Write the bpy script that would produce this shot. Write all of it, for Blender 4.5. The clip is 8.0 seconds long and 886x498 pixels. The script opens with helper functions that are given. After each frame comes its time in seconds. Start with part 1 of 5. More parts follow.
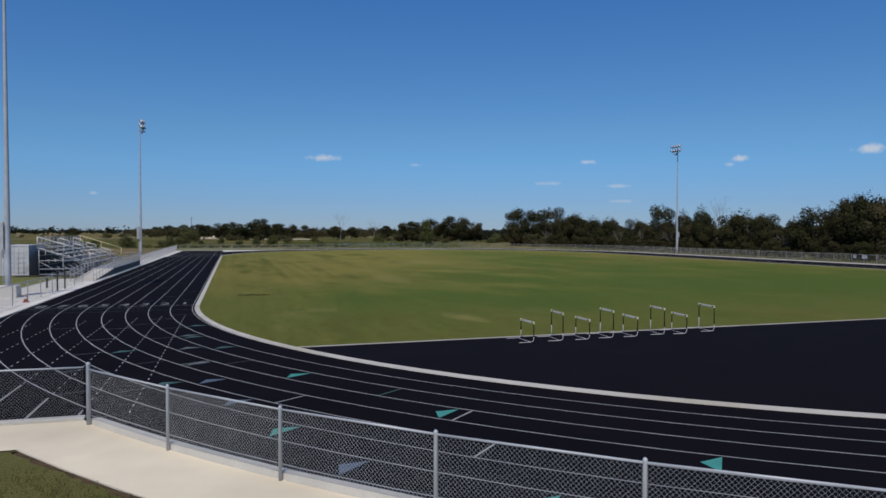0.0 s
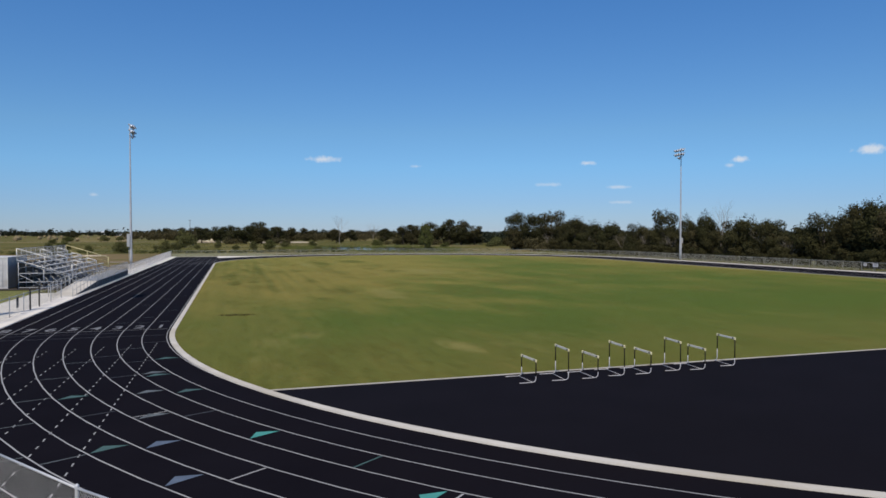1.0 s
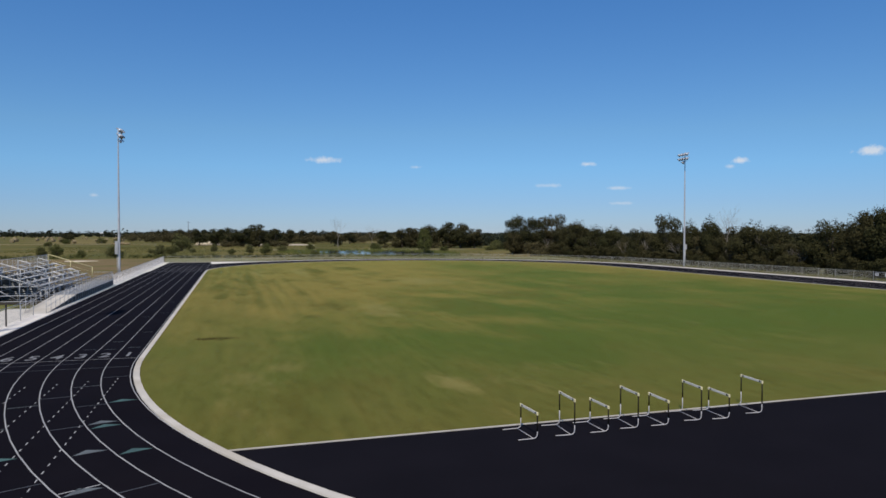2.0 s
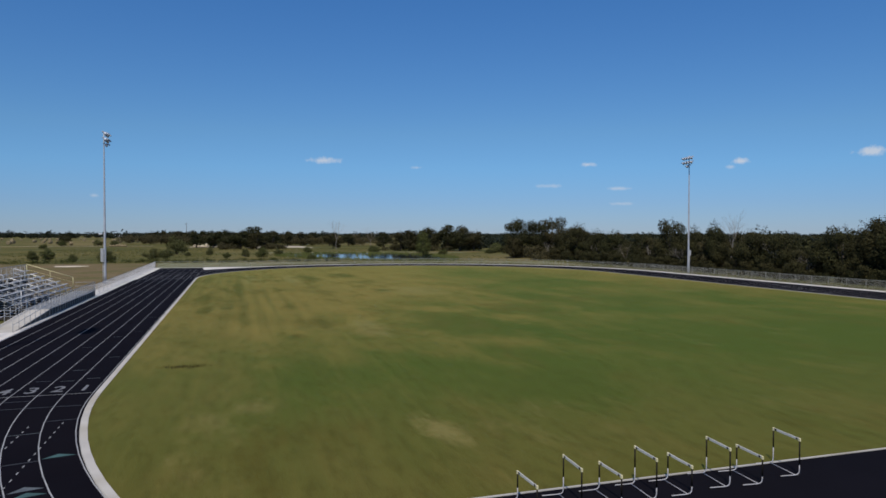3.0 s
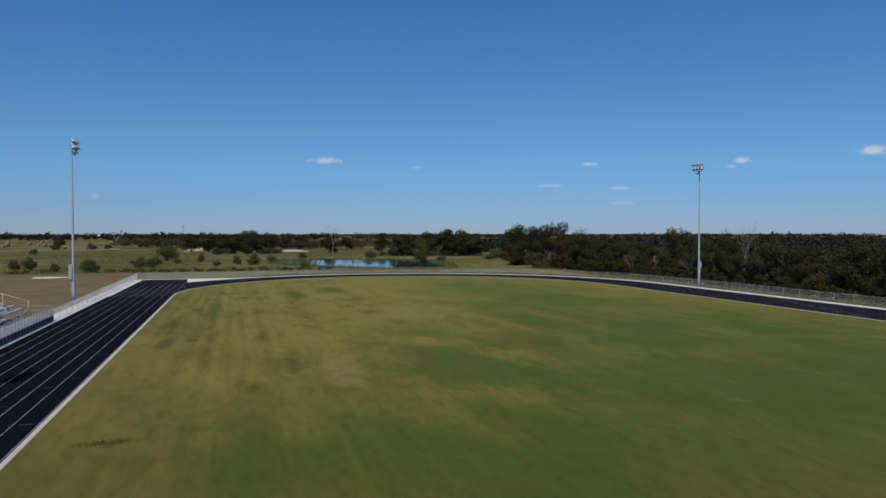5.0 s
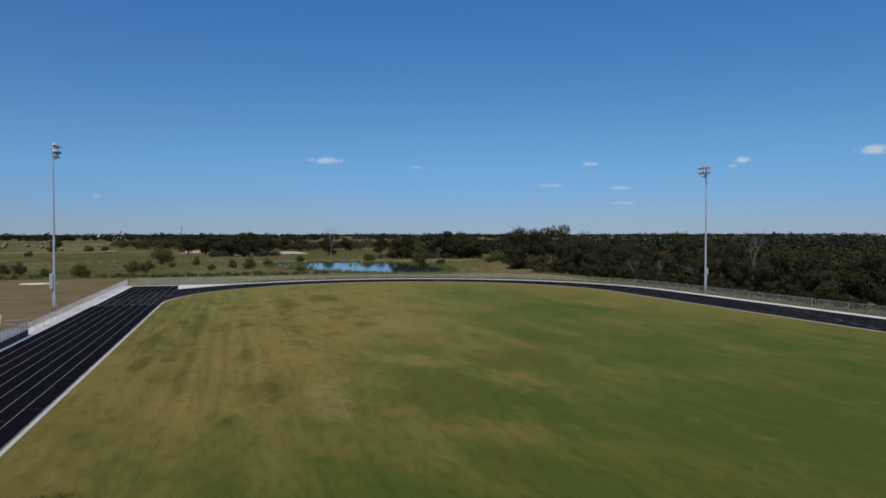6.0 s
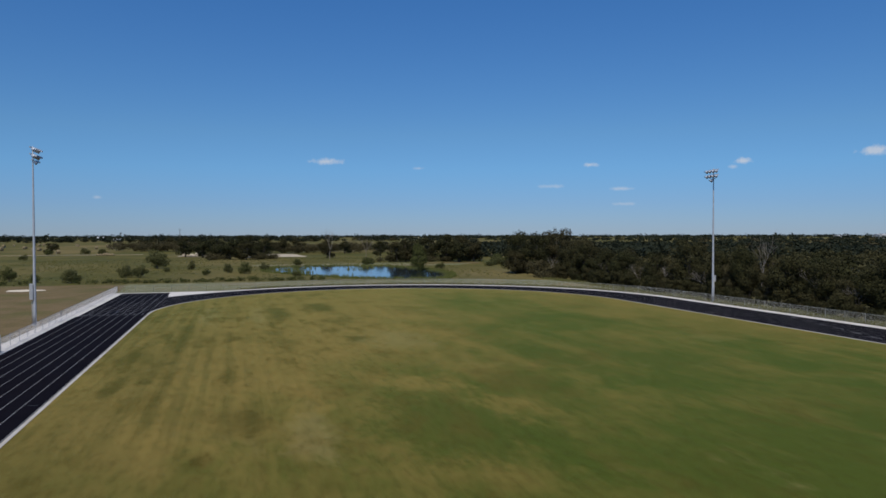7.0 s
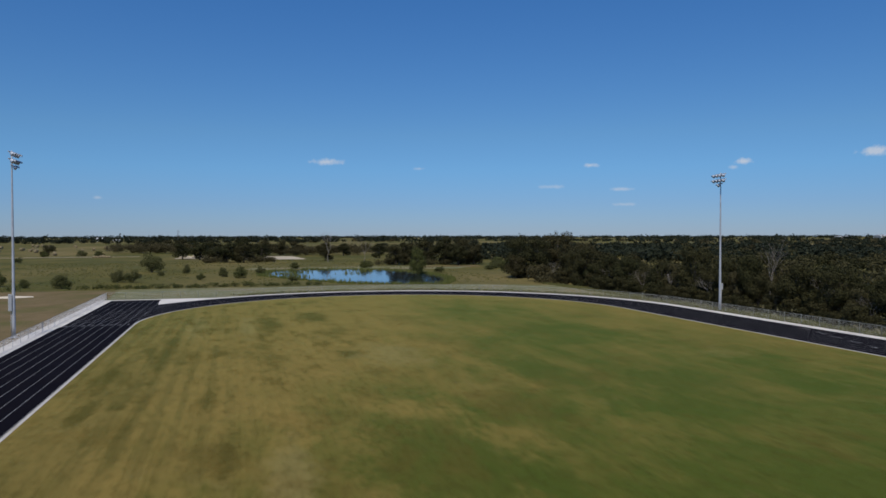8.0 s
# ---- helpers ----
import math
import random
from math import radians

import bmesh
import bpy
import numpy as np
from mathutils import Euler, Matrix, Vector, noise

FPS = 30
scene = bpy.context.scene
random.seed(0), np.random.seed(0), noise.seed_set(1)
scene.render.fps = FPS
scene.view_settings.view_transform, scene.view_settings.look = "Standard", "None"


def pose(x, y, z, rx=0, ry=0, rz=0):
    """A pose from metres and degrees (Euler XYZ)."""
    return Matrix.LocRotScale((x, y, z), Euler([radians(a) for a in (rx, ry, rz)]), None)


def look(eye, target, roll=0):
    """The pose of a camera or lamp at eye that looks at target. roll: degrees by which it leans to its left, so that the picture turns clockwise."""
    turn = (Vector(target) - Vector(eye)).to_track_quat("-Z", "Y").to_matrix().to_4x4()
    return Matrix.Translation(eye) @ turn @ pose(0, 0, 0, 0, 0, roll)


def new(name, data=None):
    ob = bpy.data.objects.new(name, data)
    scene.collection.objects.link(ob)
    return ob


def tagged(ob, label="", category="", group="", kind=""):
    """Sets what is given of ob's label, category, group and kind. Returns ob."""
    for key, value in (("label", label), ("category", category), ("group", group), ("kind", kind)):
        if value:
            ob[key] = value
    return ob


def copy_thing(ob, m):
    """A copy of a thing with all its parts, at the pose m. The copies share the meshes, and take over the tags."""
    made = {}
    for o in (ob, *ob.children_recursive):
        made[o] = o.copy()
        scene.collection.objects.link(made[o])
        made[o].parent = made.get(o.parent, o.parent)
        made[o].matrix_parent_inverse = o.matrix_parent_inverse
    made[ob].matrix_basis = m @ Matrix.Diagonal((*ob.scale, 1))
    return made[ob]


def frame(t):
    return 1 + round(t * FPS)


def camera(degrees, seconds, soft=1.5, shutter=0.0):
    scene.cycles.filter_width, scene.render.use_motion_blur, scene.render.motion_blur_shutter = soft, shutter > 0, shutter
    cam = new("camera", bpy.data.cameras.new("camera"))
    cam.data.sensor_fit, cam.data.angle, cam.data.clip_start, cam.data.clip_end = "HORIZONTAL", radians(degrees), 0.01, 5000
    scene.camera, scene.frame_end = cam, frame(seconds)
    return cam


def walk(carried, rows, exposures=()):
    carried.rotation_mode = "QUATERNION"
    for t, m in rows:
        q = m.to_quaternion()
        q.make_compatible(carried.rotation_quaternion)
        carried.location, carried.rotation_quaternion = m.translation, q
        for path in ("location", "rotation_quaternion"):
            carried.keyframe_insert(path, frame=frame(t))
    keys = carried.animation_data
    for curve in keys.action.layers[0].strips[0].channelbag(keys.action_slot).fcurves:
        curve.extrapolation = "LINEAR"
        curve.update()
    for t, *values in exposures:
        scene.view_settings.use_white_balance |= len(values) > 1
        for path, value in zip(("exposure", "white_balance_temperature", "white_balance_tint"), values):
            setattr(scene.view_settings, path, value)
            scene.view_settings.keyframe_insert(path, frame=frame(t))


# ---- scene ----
# Running track with infield, seen from a small drone that flies forward and climbs.
# x: across the track, y: along the straights, origin where the near bend begins on the inner line.

# ---- camera ----
cam = camera(63.92, 8.0, soft=1.6)
FLIGHT = [  # seconds, x, y, z, yaw, pitch, roll
    (0, 2.242, -43.125, 4.244, -16.442, -1.393, 0.062),
    (0.5, 2.795, -41.837, 4.640, -16.417, -1.289, 0.034),
    (1, 3.334, -40.478, 5.139, -16.426, -1.293, -0.010),
    (1.5, 3.941, -39.032, 5.635, -16.431, -1.261, 0.032),
    (3, 6.028, -34.321, 7.046, -16.392, -1.191, 0.060),
    (3.5, 6.811, -32.676, 7.538, -16.332, -1.218, 0.039),
    (4, 7.566, -31.198, 8.073, -16.305, -1.229, 0.002),
    (4.5, 8.234, -29.455, 8.494, -16.315, -1.203, -0.019),
    (6, 10.490, -23.986, 9.909, -16.243, -1.210, -0.075),
    (6.5, 11.211, -22.116, 10.284, -16.227, -1.160, -0.110),
    (7, 11.927, -20.336, 10.780, -16.195, -1.137, -0.106),
    (7.5, 12.608, -18.684, 11.251, -16.170, -1.128, -0.090),
    (8, 13.293, -16.890, 11.703, -16.171, -1.103, -0.091),
]


def heading(yaw, pitch):
    a, b = radians(yaw), radians(pitch)
    return Vector((-math.sin(a) * math.cos(b), math.cos(a) * math.cos(b), math.sin(b)))


PATH = [(t, look((x, y, z), Vector((x, y, z)) + heading(yaw, pitch), roll)) for t, x, y, z, yaw, pitch, roll in FLIGHT]
walk(cam, PATH, exposures=[
    (0, 0.0, 6500, 10), (0.5, 0.18, 6650, 10), (1.0, 0.36, 6950, 10), (1.5, 0.39, 7000, 10), (3.0, 0.10, 6650, 10), (3.5, 0.02, 6500, 10), (8, 0.0, 6500, 10)])

# ---- sky and sun ----
SUN_AZIMUTH, SUN_ELEVATION = 206.9, 55.0  # degrees, clockwise from +y
CLOUDS = [  # azimuth, elevation, width, height in degrees
    (6.89, 5.82, 2.46, 0.64), (27.85, 5.48, 1.19, 0.50), (14.27, 5.34, 1.00, 0.32), (24.81, 3.84, 2.19, 0.41),
    (30.19, 3.59, 1.91, 0.36), (30.41, 2.40, 1.64, 0.36), (39.08, 5.43, 1.46, 0.59), (38.39, 5.04, 0.73, 0.41),
    (47.48, 5.75, 2.28, 0.82), (-9.69, 2.77, 0.82, 0.36),
]


def ray_dir(az, el):
    a, e = radians(az), radians(el)
    return Vector((math.sin(a) * math.cos(e), math.cos(a) * math.cos(e), math.sin(e)))


def build_world():
    world = bpy.data.worlds.new("sky")
    scene.world = world
    world.use_nodes = True
    nt = world.node_tree
    nt.nodes.clear()
    N, L = nt.nodes.new, nt.links.new
    out, bg = N("ShaderNodeOutputWorld"), N("ShaderNodeBackground")
    sky = N("ShaderNodeTexSky")
    sky.sky_type = "NISHITA"
    sky.sun_disc = False
    sky.sun_elevation, sky.sun_rotation = radians(SUN_ELEVATION), radians(SUN_AZIMUTH)
    sky.altitude, sky.air_density, sky.dust_density, sky.ozone_density = 0, 1.0, 0.0, 7.0
    bg.inputs["Strength"].default_value = SKY_STRENGTH
    geo = N("ShaderNodeTexCoord")
    noise_a = N("ShaderNodeTexNoise")
    noise_a.inputs["Scale"].default_value, noise_a.inputs["Detail"].default_value = 90, 5
    noise_a.inputs["Roughness"].default_value = 0.6
    L(geo.outputs["Generated"], noise_a.inputs["Vector"])
    total = None

    def maths(op, a, b=None):
        m = N("ShaderNodeMath")
        m.operation = op
        for i, v in enumerate((a, b)):
            if v is None:
                continue
            if isinstance(v, (int, float)):
                m.inputs[i].default_value = v
            else:
                L(v, m.inputs[i])
        return m.outputs[0]

    def dot(v):
        m = N("ShaderNodeVectorMath")
        m.operation = "DOT_PRODUCT"
        L(geo.outputs["Generated"], m.inputs[0])
        m.inputs[1].default_value = v
        return m.outputs["Value"]

    wob = maths("MULTIPLY", maths("SUBTRACT", noise_a.outputs["Fac"], 0.5), 1.9)
    for az, el, wide, high in CLOUDS:
        d = ray_dir(az, el)
        right = d.cross(Vector((0, 0, 1))).normalized()
        up = right.cross(d)
        u = maths("DIVIDE", dot(right), radians(wide) * 0.56)
        v = maths("DIVIDE", dot(up), radians(high) * 0.46)
        rr = maths("SQRT", maths("ADD", maths("MULTIPLY", u, u), maths("MULTIPLY", v, v)))
        m = maths("SUBTRACT", maths("ADD", 0.98, wob), rr)
        ahead = maths("GREATER_THAN", dot(d), 0.9)
        m = maths("MULTIPLY", m, ahead)
        m = maths("MULTIPLY", maths("MAXIMUM", m, 0.0), 0.85 if high > 0.45 else 0.42)
        total = m if total is None else maths("MAXIMUM", total, m)
    total = maths("MINIMUM", total, 0.68)
    mix = N("ShaderNodeMix")
    mix.data_type = "RGBA"
    mix.inputs["B"].default_value = (5.4, 5.6, 6.0, 1)
    L(total, mix.inputs["Factor"])
    # clear dry air: a bluer, deeper sky than the standard atmosphere, down to the horizon
    up = N("ShaderNodeSeparateXYZ")
    L(geo.outputs["Generated"], up.inputs[0])
    tone = N("ShaderNodeValToRGB")
    stops = ((0.0, (0.325, 0.43, 0.685)), (0.044, (0.345, 0.476, 0.721)), (0.091, (0.376, 0.569, 0.766)), (0.139, (0.408, 0.598, 0.742)), (0.314, (0.338, 0.618, 0.848)))
    while len(tone.color_ramp.elements) < len(stops):
        tone.color_ramp.elements.new(0.5)
    for e, (place, colour) in zip(tone.color_ramp.elements, stops):
        e.position, e.color = place, (*colour, 1)
    L(up.outputs["Z"], tone.inputs["Fac"])
    clear = N("ShaderNodeMix")
    clear.data_type, clear.blend_type = "RGBA", "MULTIPLY"
    clear.inputs["Factor"].default_value = 1.0
    L(sky.outputs["Color"], clear.inputs["A"])
    L(tone.outputs["Color"], clear.inputs["B"])
    L(clear.outputs["Result"], mix.inputs["A"])
    L(mix.outputs["Result"], bg.inputs["Color"])
    L(bg.outputs["Background"], out.inputs["Surface"])


SKY_STRENGTH = 0.110
build_world()
sun = new("sun", bpy.data.lights.new("sun", "SUN"))
sun.data.energy, sun.data.angle, sun.data.color = 3.2, radians(0.53), (1.0, 0.93, 0.83)
sun.matrix_world = look(ray_dir(SUN_AZIMUTH, SUN_ELEVATION) * 100, (0, 0, 0))


# ---- materials ----
def material(name, a, b=None, rough=0.7, metal=0.0, scale=3.0, fine=60.0, bump=0.15, c=None, c_scale=0.3, spec=0.5, space="world", stretch=(1, 1, 1),
             amount=0.5, dist=0.01):
    """Two colours mixed by noise at two scales, an optional third in large patches, and a fine bump."""
    m = bpy.data.materials.new(name)
    m.use_nodes = True
    nt = m.node_tree
    N, L = nt.nodes.new, nt.links.new
    bsdf = nt.nodes["Principled BSDF"]
    bsdf.inputs["Roughness"].default_value, bsdf.inputs["Metallic"].default_value = rough, metal
    bsdf.inputs["Specular IOR Level"].default_value = spec
    b = b or tuple(v * 0.75 for v in a)
    if space == "world":
        co = N("ShaderNodeNewGeometry").outputs["Position"]
    else:
        co = N("ShaderNodeTexCoord").outputs["Object"]
    mp = N("ShaderNodeMapping")
    mp.inputs["Scale"].default_value = stretch
    L(co, mp.inputs["Vector"])
    co = mp.outputs["Vector"]

    def noise_at(s, detail=4.0):
        n = N("ShaderNodeTexNoise")
        n.inputs["Scale"].default_value, n.inputs["Detail"].default_value = s, detail
        L(co, n.inputs["Vector"])
        return n.outputs["Fac"]

    def mixed(fac, x, y, kind="MIX"):
        k = N("ShaderNodeMix")
        k.data_type, k.blend_type = "RGBA", kind
        if isinstance(fac, float):
            k.inputs["Factor"].default_value = fac
        else:
            L(fac, k.inputs["Factor"])
        for sock, v in ((k.inputs["A"], x), (k.inputs["B"], y)):
            if isinstance(v, tuple):
                sock.default_value = (*v, 1) if len(v) == 3 else v
            else:
                L(v, sock)
        return k.outputs["Result"]

    def ramp(fac, lo, hi):
        r = N("ShaderNodeMapRange")
        r.inputs["From Min"].default_value, r.inputs["From Max"].default_value = lo, hi
        L(fac, r.inputs["Value"])
        return r.outputs["Result"]

    col = mixed(ramp(noise_at(scale), 0.35, 0.65), a, b)
    if c:
        col = mixed(ramp(noise_at(c_scale, 5.0), 0.48, 0.68), col, c)
    grain = noise_at(fine, 3.0)
    col = mixed(ramp(grain, 0.3, 0.7), mixed(amount * 0.5, col, (0.0, 0.0, 0.0)), col)
    L(col, bsdf.inputs["Base Color"])
    if bump:
        bm = N("ShaderNodeBump")
        bm.inputs["Strength"].default_value, bm.inputs["Distance"].default_value = bump, dist
        L(grain, bm.inputs["Height"])
        L(bm.outputs["Normal"], bsdf.inputs["Normal"])
    return m


def leafy(name, dark, light, warm):
    """Foliage: colour varies from clump to clump and from plant to plant; light passes through a little."""
    m = bpy.data.materials.new(name)
    m.use_nodes = True
    nt = m.node_tree
    N, L = nt.nodes.new, nt.links.new
    bsdf = nt.nodes["Principled BSDF"]
    bsdf.inputs["Roughness"].default_value = 0.6
    bsdf.inputs["Specular IOR Level"].default_value = 0.06
    geo, info = N("ShaderNodeNewGeometry"), N("ShaderNodeObjectInfo")
    k = N("ShaderNodeMix")
    k.data_type = "RGBA"
    k.inputs["A"].default_value, k.inputs["B"].default_value = (*dark, 1), (*light, 1)
    L(geo.outputs["Random Per Island"], k.inputs["Factor"])
    j = N("ShaderNodeMix")
    j.data_type = "RGBA"
    j.inputs["B"].default_value = (*warm, 1)
    half = N("ShaderNodeMath")
    half.operation = "MULTIPLY"
    half.inputs[1].default_value = 0.55
    L(info.outputs["Random"], half.inputs[0])
    L(half.outputs[0], j.inputs["Factor"])
    L(k.outputs["Result"], j.inputs["A"])
    L(j.outputs["Result"], bsdf.inputs["Base Color"])
    tr = N("ShaderNodeBsdfTranslucent")
    L(j.outputs["Result"], tr.inputs["Color"])
    mx = N("ShaderNodeMixShader")
    mx.inputs["Fac"].default_value = 0.12
    L(bsdf.outputs["BSDF"], mx.inputs[1])
    L(tr.outputs["BSDF"], mx.inputs[2])
    L(mx.outputs["Shader"], nt.nodes["Material Output"].inputs["Surface"])
    return m


# patches of the turf with a shape of their own: x, y, half width, half length
DRY_PATCHES = [(13.1, -9.9, 0.8, 1.8), (15.5, 17.8, 1.6, 3.5), (27.7, 51.6, 3.5, 6.6),
               (16.1, 19.3, 0.9, 5.3), (8.3, 79.1, 1.5, 11.7), (14.5, 77.2, 1.1, 11.4)]
LUSH_PATCHES = [(38.6, 39.1, 3.1, 8.9), (52.8, 62, 5.8, 8.1), (9.4, 0.9, 2.1, 5.5), (23.8, 18.4, 5.2, 9), (46.9, 32.1, 4.3, 7.9), (21.5, 16.5, 1.8, 4.9), (20.6, -4.6, 3, 4.7)]
BARE_PATCHES = [(6.5, 62.5, 0.8, 14), (17.5, 79.8, 1.6, 7.8), (23.6, 85.8, 2.1, 7.1), (3.4, 33.7, 0.7, 3.9), (2.9, 48.3, 0.8, 5.3), (4.8, 58.6, 0.7, 4.6),
                (24.3, 52.7, 1.8, 2.5), (3.4, 5.3, 1.1, 0.28), (4.1, 5.7, 0.6, 0.2), (6.3, 42.9, 0.7, 1), (5.4, 35.5, 0.6, 1), (8.4, 52, 0.8, 0.9), (12.5, 22.9, 0.8, 4.4), (10.1, 15, 0.7, 1.4), (16.3, 21.1, 0.4, 0.8)]


def turf_material(name, straw, green, dark, left_dry):
    """Mown turf: broad green and straw patches, mowing streaks along y, fine mottling."""
    m = bpy.data.materials.new(name)
    m.use_nodes = True
    nt = m.node_tree
    N, L = nt.nodes.new, nt.links.new
    bsdf = nt.nodes["Principled BSDF"]
    bsdf.inputs["Roughness"].default_value = 0.9
    bsdf.inputs["Specular IOR Level"].default_value = 0.02
    bsdf.inputs["Sheen Weight"].default_value, bsdf.inputs["Sheen Roughness"].default_value = 0.70, 0.27
    bsdf.inputs["Sheen Tint"].default_value = (1.0, 0.84, 0.15, 1)
    pos = N("ShaderNodeNewGeometry").outputs["Position"]

    def noise_at(s, stretch=(1, 1, 1), detail=4.0, rough=0.55, offset=(0, 0, 0)):
        mp = N("ShaderNodeMapping")
        mp.inputs["Scale"].default_value = stretch
        mp.inputs["Location"].default_value = offset
        L(pos, mp.inputs["Vector"])
        n = N("ShaderNodeTexNoise")
        n.inputs["Scale"].default_value, n.inputs["Detail"].default_value = s, detail
        n.inputs["Roughness"].default_value = rough
        L(mp.outputs["Vector"], n.inputs["Vector"])
        return n.outputs["Fac"]

    def maths(op, a, b, c=None):
        k = N("ShaderNodeMath")
        k.operation = op
        for i, v in enumerate((a, b, c)):
            if v is None:
                continue
            if isinstance(v, (int, float)):
                k.inputs[i].default_value = v
            else:
                L(v, k.inputs[i])
        return k.outputs[0]

    def ramp(fac, lo, hi):
        r = N("ShaderNodeMapRange")
        r.interpolation_type = "SMOOTHSTEP"
        r.inputs["From Min"].default_value, r.inputs["From Max"].default_value = lo, hi
        L(fac, r.inputs["Value"])
        return r.outputs["Result"]

    def mixed(fac, x, y):
        k = N("ShaderNodeMix")
        k.data_type = "RGBA"
        L(fac, k.inputs["Factor"])
        for sock, v in ((k.inputs["A"], x), (k.inputs["B"], y)):
            if isinstance(v, tuple):
                sock.default_value = (*v, 1)
            else:
                L(v, sock)
        return k.outputs["Result"]

    sep = N("ShaderNodeSeparateXYZ")
    L(pos, sep.inputs[0])
    # the turf dries out towards the left and the far end
    side = maths("ADD", maths("MAXIMUM", maths("SUBTRACT", 38.0, sep.outputs["X"]), 0.0), maths("MULTIPLY", maths("MAXIMUM", maths("SUBTRACT", sep.outputs["X"], 46.0), 0.0), 0.58))
    side = maths("MULTIPLY", side, maths("ADD", 0.28, maths("MULTIPLY", ramp(sep.outputs["Y"], -8.0, 46.0), 0.76)))
    dry = maths("ADD", maths("MULTIPLY", side, 0.0145 * left_dry), maths("MULTIPLY", maths("MULTIPLY", sep.outputs["Y"], maths("ADD", 0.45, maths("MULTIPLY", ramp(sep.outputs["X"], 52.0, 16.0), 0.60))), 0.0088 * left_dry))
    dry = maths("SUBTRACT", dry, 0.50 * left_dry)
    big = noise_at(0.045, (1, 0.8, 1), 5.0, 0.6, (3.1, 7.7, 0))
    mid = noise_at(0.28, (1, 0.35, 1), 4.0, 0.6)
    streak = noise_at(0.42, (1, 0.20, 1), 5.0, 0.65)
    swirl = noise_at(0.16, (1, 0.5, 1), 5.0, 0.65, (11, 2, 0))
    f = maths("ADD", maths("ADD", maths("MULTIPLY", big, 0.9), dry), maths("ADD", maths("MULTIPLY", mid, 0.72), maths("MULTIPLY", streak, 0.30)))
    clump = noise_at(0.75, (1, 0.40, 1), 4.0, 0.62, (4.4, 6.1, 0))
    f = maths("ADD", f, maths("MULTIPLY", maths("SUBTRACT", clump, 0.5), 0.40))
    f = ramp(f, 0.43, 1.22)
    col = mixed(f, green, straw)
    # browner along the kerb and the apron's edge
    rim = maths("MAXIMUM", ramp(sep.outputs["X"], 15.0, 1.0), ramp(sep.outputs["Y"], 3.0, -15.0))
    col = mixed(maths("MULTIPLY", maths("MULTIPLY", rim, maths("ADD", 0.35, mid)), 0.62 * left_dry), col, (0.150, 0.112, 0.033))
    col = mixed(maths("MULTIPLY", ramp(maths("ADD", swirl, maths("MULTIPLY", maths("SUBTRACT", clump, 0.5), 0.4)), 0.54, 0.72), 0.5), col, dark)
    pale = noise_at(0.13, (1, 0.55, 1), 6.0, 0.7, (5.2, 1.3, 0))
    col = mixed(maths("MULTIPLY", ramp(maths("ADD", pale, maths("MULTIPLY", maths("SUBTRACT", clump, 0.5), 0.35)), 0.57, 0.76), 0.38 * left_dry), col, (0.29, 0.225, 0.085))
    if left_dry:
        breakup = maths("ADD", maths("MULTIPLY", noise_at(0.5, (1, 0.5, 1), 5.0, 0.65, (9, 4, 0)), 2.2), maths("MULTIPLY", noise_at(2.6, (1, 0.6, 1), 3.0, 0.6, (1, 8, 0)), 0.9))
        breakup = maths("SUBTRACT", breakup, 1.5)

        def patches(places):
            total = None
            for px, py, rx, ry in places:
                mp = N("ShaderNodeMapping")
                mp.vector_type = "TEXTURE"
                mp.inputs["Location"].default_value = (px, py, 0)
                mp.inputs["Scale"].default_value = (rx * 1.15, ry * 1.15, 1000)
                L(pos, mp.inputs["Vector"])
                ln = N("ShaderNodeVectorMath")
                ln.operation = "LENGTH"
                L(mp.outputs["Vector"], ln.inputs[0])
                total = ln.outputs["Value"] if total is None else maths("MINIMUM", total, ln.outputs["Value"])
            return ramp(maths("ADD", total, breakup), 1.25, 0.35)

        col = mixed(maths("MULTIPLY", patches(LUSH_PATCHES), 0.75), col, tuple(v * 0.92 for v in green))
        col = mixed(maths("MULTIPLY", patches(BARE_PATCHES), 0.85), col, (0.080, 0.053, 0.010))
        col = mixed(maths("MULTIPLY", patches(DRY_PATCHES), 0.62), col, (0.29, 0.225, 0.085))
    if left_dry:
        # worn ground in patches a few strides across, brown here and bleached there
        wear = maths("ADD", noise_at(0.19, (1, 0.42, 1), 5.0, 0.62, (13, 5, 0)), maths("MULTIPLY", maths("SUBTRACT", clump, 0.5), 0.30))
        tract = maths("MULTIPLY", ramp(sep.outputs["Y"], -6.0, 30.0), maths("ADD", 0.30, maths("MULTIPLY", ramp(sep.outputs["X"], 48.0, 22.0), 0.70)))
        col = mixed(maths("MULTIPLY", maths("MULTIPLY", ramp(wear, 0.52, 0.66), tract), 0.62), col, (0.105, 0.070, 0.015))
        col = mixed(maths("MULTIPLY", maths("MULTIPLY", ramp(wear, 0.47, 0.34), tract), 0.50), col, tuple(v * 1.18 for v in straw))
        # brown thatch shows through in ragged spots towards the far left
        mottle = ramp(noise_at(0.40, (1, 0.38, 1), 5.0, 0.70, (7, 3, 0)), 0.52, 0.62)
        where = maths("MULTIPLY", ramp(sep.outputs["Y"], 5.0, 60.0), ramp(sep.outputs["X"], 42.0, 14.0))
        col = mixed(maths("MULTIPLY", maths("MULTIPLY", mottle, where), 0.80), col, (0.118, 0.066, 0.012))
    # mowing passes along the straights, uneven in width and broken up along their length
    passes = N("ShaderNodeTexWave")
    passes.inputs["Scale"].default_value, passes.inputs["Distortion"].default_value = 0.21, 5.0
    passes.inputs["Detail"].default_value, passes.inputs["Detail Scale"].default_value = 3.0, 1.6
    flatten = N("ShaderNodeMapping")
    flatten.inputs["Scale"].default_value = (1, 0.045, 1)
